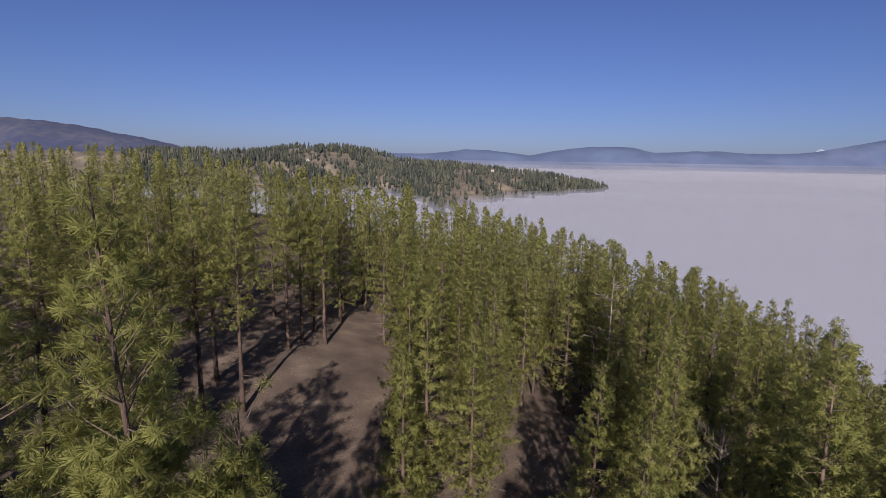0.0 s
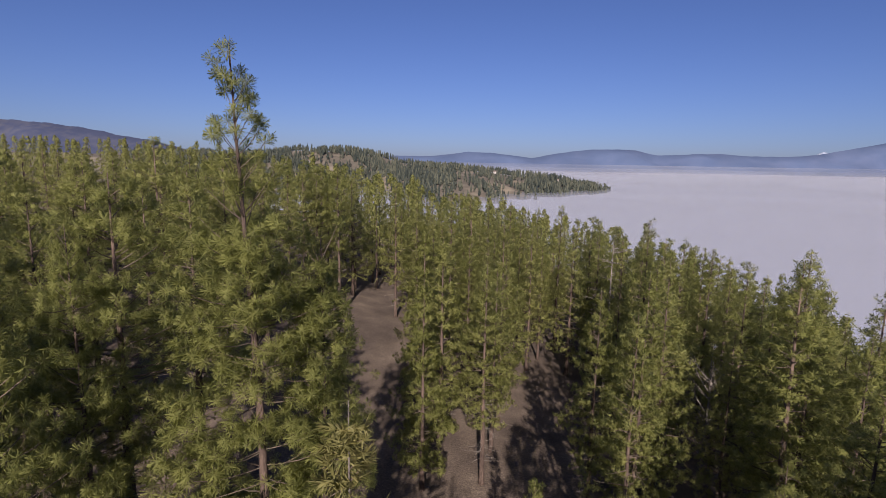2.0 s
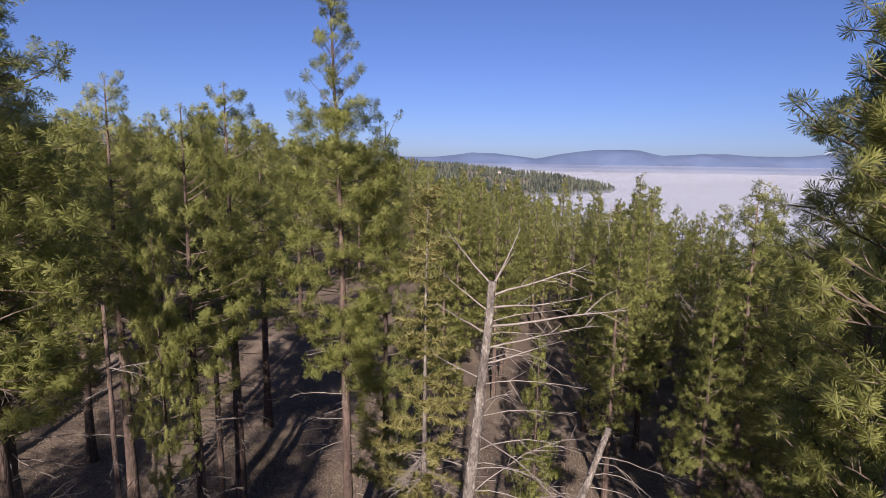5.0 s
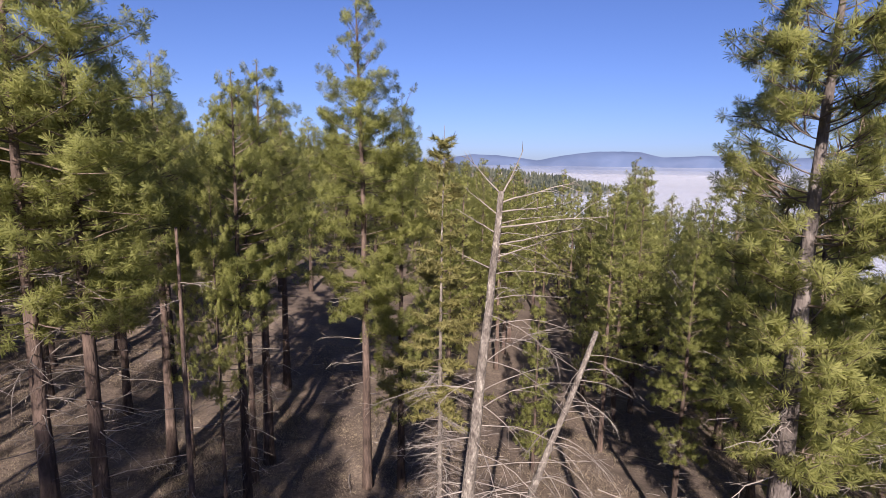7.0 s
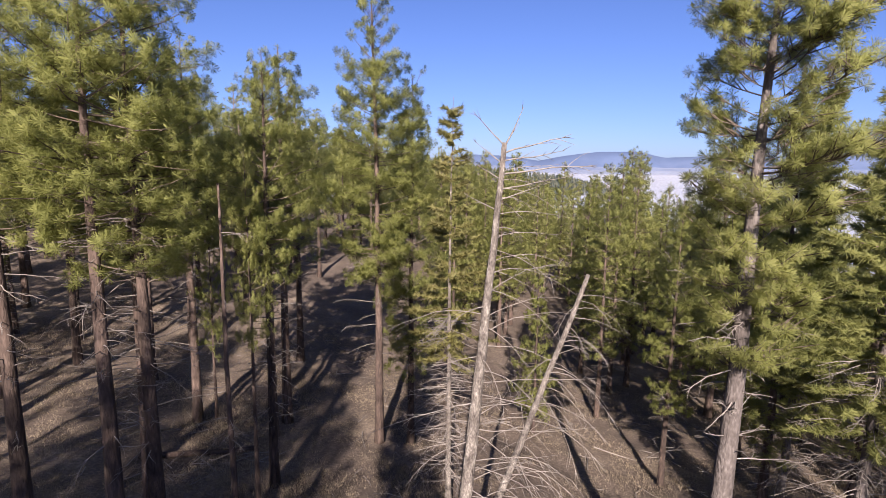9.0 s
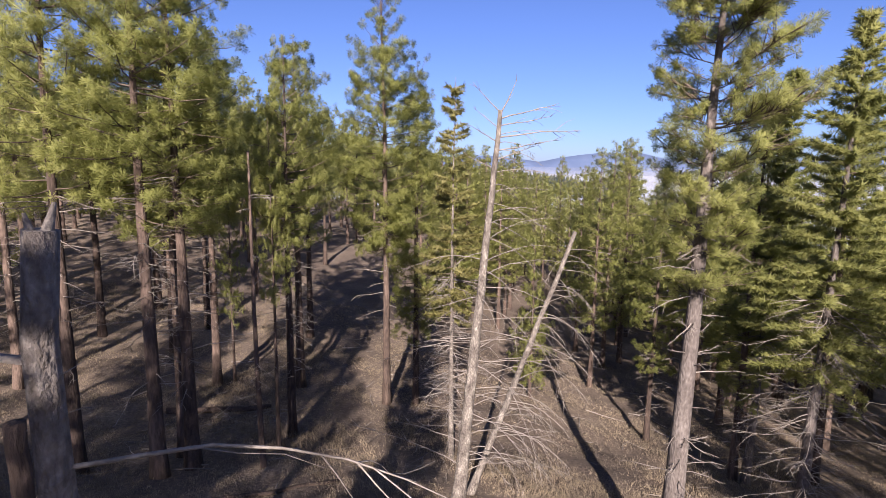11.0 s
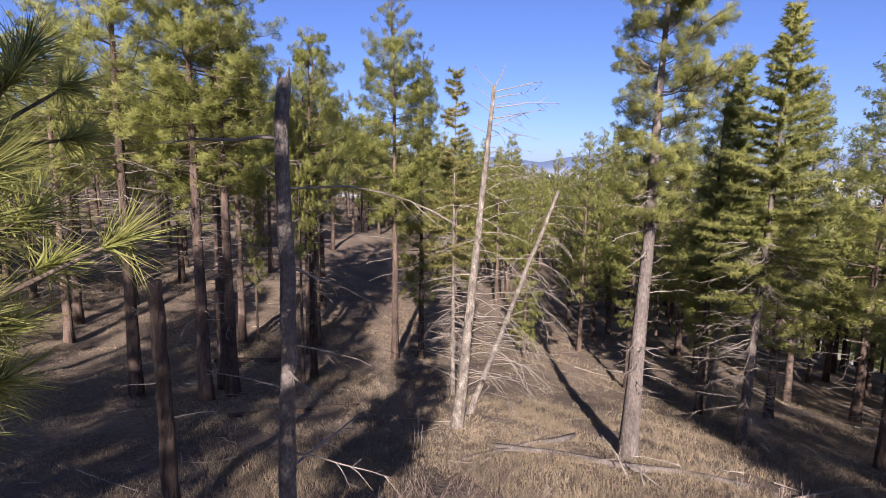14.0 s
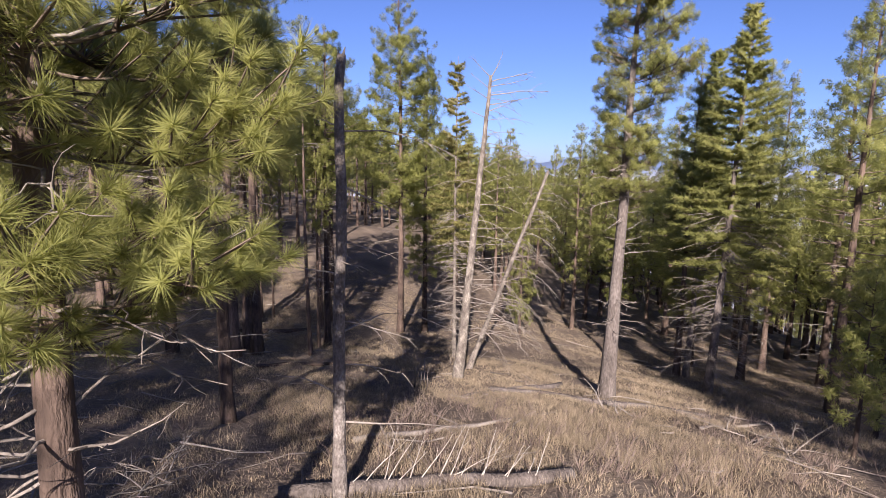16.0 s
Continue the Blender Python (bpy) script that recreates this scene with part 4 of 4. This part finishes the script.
# ---- forest floor ----
def log(name, label, a, b, r0, r1, lift=0.0, mat=None):
    n = 9
    t = np.linspace(0, 1, n)
    x, y = a[0] + (b[0] - a[0]) * t, a[1] + (b[1] - a[1]) * t
    r = r0 + (r1 - r0) * t
    base = ground_z(x, y)
    z = np.linspace(base[0], base[-1], n) * 0.5 + base * 0.5 + r * 0.75 + lift * t
    p = Pile()
    p.add(*tube(np.stack([x, y, z], 1), r, 9, 0.06, True))
    root = tagged(new(name, p.mesh(name, mat or DEAD_WOOD, True)), label, "log", "fallen wood")
    return root


def stub_part(root, start, heading, length, thick, rise):
    p = Pile()
    dead_twigs(p, start, heading, length, thick, rise, 0.1, 2, 0.08, 4)
    part("branch_stub", p.mesh("branch_stub", BLEACHED, True), root, kind="stuff")


log("fallen_log", "weathered grey fallen log lying across dry grass", (-1.5, -4.1), (1.85, -1.6), 0.055, 0.085, 0.0, BARK_GREY)
log("fallen_log", "long fallen trunk reaching the foot of the pine", (-0.6, -3.0), (5.3, -4.5), 0.085, 0.12, 0.0, BARK_GREY)
bare = log("fallen_log", "thick fallen log with bleached branch stubs", (-4.2, -11.5), (0.2, -10.2), 0.13, 0.11, 0.0, BARK_GREY)
for k in range(18):
    a = (k + rng.uniform(-0.6, 0.6)) / 18
    stub_part(bare, (-3.2 + 3.0 * a, -11.2 + 0.8 * a, float(ground_z(-3.2 + 3.0 * a, -11.2 + 0.8 * a)) + 0.15), rng.normal(0.7, 0.35), rng.uniform(0.3, 0.9), 0.011, rng.uniform(0.3, 1.6))
log("fallen_log", "thin fallen trunk half hidden in grass", (-3.6, -9.1), (-0.4, -6.9), 0.06, 0.035)
log("fallen_log", "thin grey fallen pole on the slope", (4.4, -5.8), (9.0, -3.4), 0.05, 0.03)
log("fallen_log", "dark rotting log on needle litter", (-12.5, 5.5), (-8.8, 6.4), 0.12, 0.09, 0.0, BARK)
log("fallen_log", "dark fallen trunk in the shade", (-8.2, -1.8), (-4.8, 0.4), 0.07, 0.05, 0.0, BARK)


def brush(name, label, x, y, n, reach, thick):
    p = Pile()
    for _ in range(n):
        a = rng.uniform(0, 6.28)
        x0, y0 = x + rng.normal(0, reach * 0.3), y + rng.normal(0, reach * 0.3)
        dead_twigs(p, (x0, y0, float(ground_z(x0, y0)) + 0.03), a, reach * rng.uniform(0.4, 1.0), thick, rng.uniform(0.05, 0.6), rng.normal(-0.2, 0.3), 6, 0.1, 4, 0.5)
    tagged(new(name, p.mesh(name, DEAD_WOOD, True)), label, "brush", "fallen wood", kind="stuff")


brush("brush_pile", "heap of pale dead branches in dry grass", 5.4, -7.0, 16, 1.5, 0.018)
brush("brush_pile", "tangled dead branches on the forest floor", -10.6, 4.4, 14, 1.3, 0.018)
brush("brush_pile", "tangle of grey dead branches under a pine", -6.0, -11.6, 14, 1.3, 0.016)
brush("dead_branch", "bleached forked branch beside the pine trunk", 2.6, -5.0, 3, 1.3, 0.026)


def stems():
    root = tagged(new("dead_stem_clump"), "cluster of thin broken standing stems", "dead stems", "dead trees")
    for k in range(5):
        x, y = -2.85 + 0.09 * k, -3.8 + 0.05 * (k % 2)
        z = float(ground_z(x, y))
        p = Pile()
        p.add(*tube(np.array([(x, y, z - 0.1), (x + 0.02, y, z + 0.4), (x + rng.normal(0, 0.03), y, z + rng.uniform(0.6, 0.95))]), [0.018, 0.015, 0.01], 5, 0.1, True))
        part("stem", p.mesh("stem", BARK_GREY, True), root)


stems()


def value_noise(x, y):
    return (np.sin(x * 0.9 + 1.7 * np.sin(y * 0.5)) * np.sin(y * 0.8 + 1.3 * np.sin(x * 0.6 + 2)) + 0.5 * np.sin(x * 2.1 + y * 1.7)) / 1.5


def grass():
    g = np.random.default_rng(5)
    n = 60000
    x = np.concatenate([g.uniform(-15, 16, n), g.normal(0.5, 3.5, n // 2), g.uniform(-24, -3, 40000)])
    y = np.concatenate([g.uniform(-15, 17, n), g.normal(-5, 4.5, n // 2), g.uniform(-9, 22, 40000)])
    keep = (value_noise(x, y) + g.normal(0, 0.35, len(x)) > -0.12) & (np.abs(y) < 23)
    x, y = x[keep], y[keep]
    c = np.stack([x, y, ground_z(x, y) + 0.02], 1)
    d = np.tile(np.array([0, 0, 1.0]), (len(c), 1)) + g.normal(0, 0.15, (len(c), 3))
    size = 0.07 + 0.1 * np.clip(value_noise(x * 0.5 + 3, y * 0.5) + 0.5, 0, 1.4)
    k = 6
    w = d[:, None, :] + g.normal(0, 0.42, (len(c), k, 3))
    w[:, :, 2] = np.abs(w[:, :, 2])
    w /= np.linalg.norm(w, axis=2)[:, :, None]
    foot = c[:, None, :] + g.normal(0, 0.05, (len(c), k, 3)) * np.array([1, 1, 0])
    side = np.cross(w, g.normal(0, 1, w.shape))
    side /= np.linalg.norm(side, axis=2)[:, :, None]
    v = np.stack([foot - side * 0.004, foot + side * 0.004, foot + w * (size[:, None] * g.uniform(0.6, 1.4, (len(c), k)))[:, :, None]], 2).reshape(-1, 3)
    i = np.arange(len(c) * k) * 3
    tagged(new("dry_grass", mesh_of("dry_grass", v, np.stack([i, i + 1, i + 2], 1), GRASS)), "tan dry grass in uneven clumps on the slope", "grass", kind="stuff")


grass()


def shrubs():
    g = np.random.default_rng(9)
    p = Pile()
    for _ in range(260):
        x, y = g.normal(1.2, 4.2), g.normal(-8.2, 2.2)
        if y < -13 or y > 6:
            continue
        z = float(ground_z(x, y))
        for _ in range(9):
            a, s = g.uniform(0, 6.28), g.uniform(0.25, 0.75)
            top = np.array([x + s * 0.5 * math.cos(a), y + s * 0.5 * math.sin(a), z + s * 0.8])
            q = np.array([x, y, z])
            m = (q + top) / 2 + g.normal(0, 0.04, 3)
            p.add(*tube(np.array([q, m, top]), [0.0042, 0.0034, 0.0015], 3))
    tagged(new("bare_shrubs", p.mesh("bare_shrubs", SHRUB)), "low leafless reddish-brown shrubs among dry grass", "shrubs", kind="stuff")


shrubs()


def sticks():
    g = np.random.default_rng(13)
    p = Pile()
    for _ in range(420):
        x, y = g.uniform(-14, 15), g.uniform(-13, 20)
        a, s = g.uniform(0, 6.28), g.uniform(0.3, 1.8)
        t = np.linspace(0, 1, 4)
        xs, ys = x + s * t * math.cos(a) + g.normal(0, 0.03, 4), y + s * t * math.sin(a) + g.normal(0, 0.03, 4)
        p.add(*tube(np.stack([xs, ys, ground_z(xs, ys) + 0.03 + g.uniform(0, 0.08)], 1), np.linspace(0.02, 0.006, 4) * g.uniform(0.5, 1.2), 4))
    tagged(new("fallen_sticks", p.mesh("fallen_sticks", DEAD_WOOD)), "grey fallen sticks scattered over the litter", "sticks", kind="stuff")


sticks()
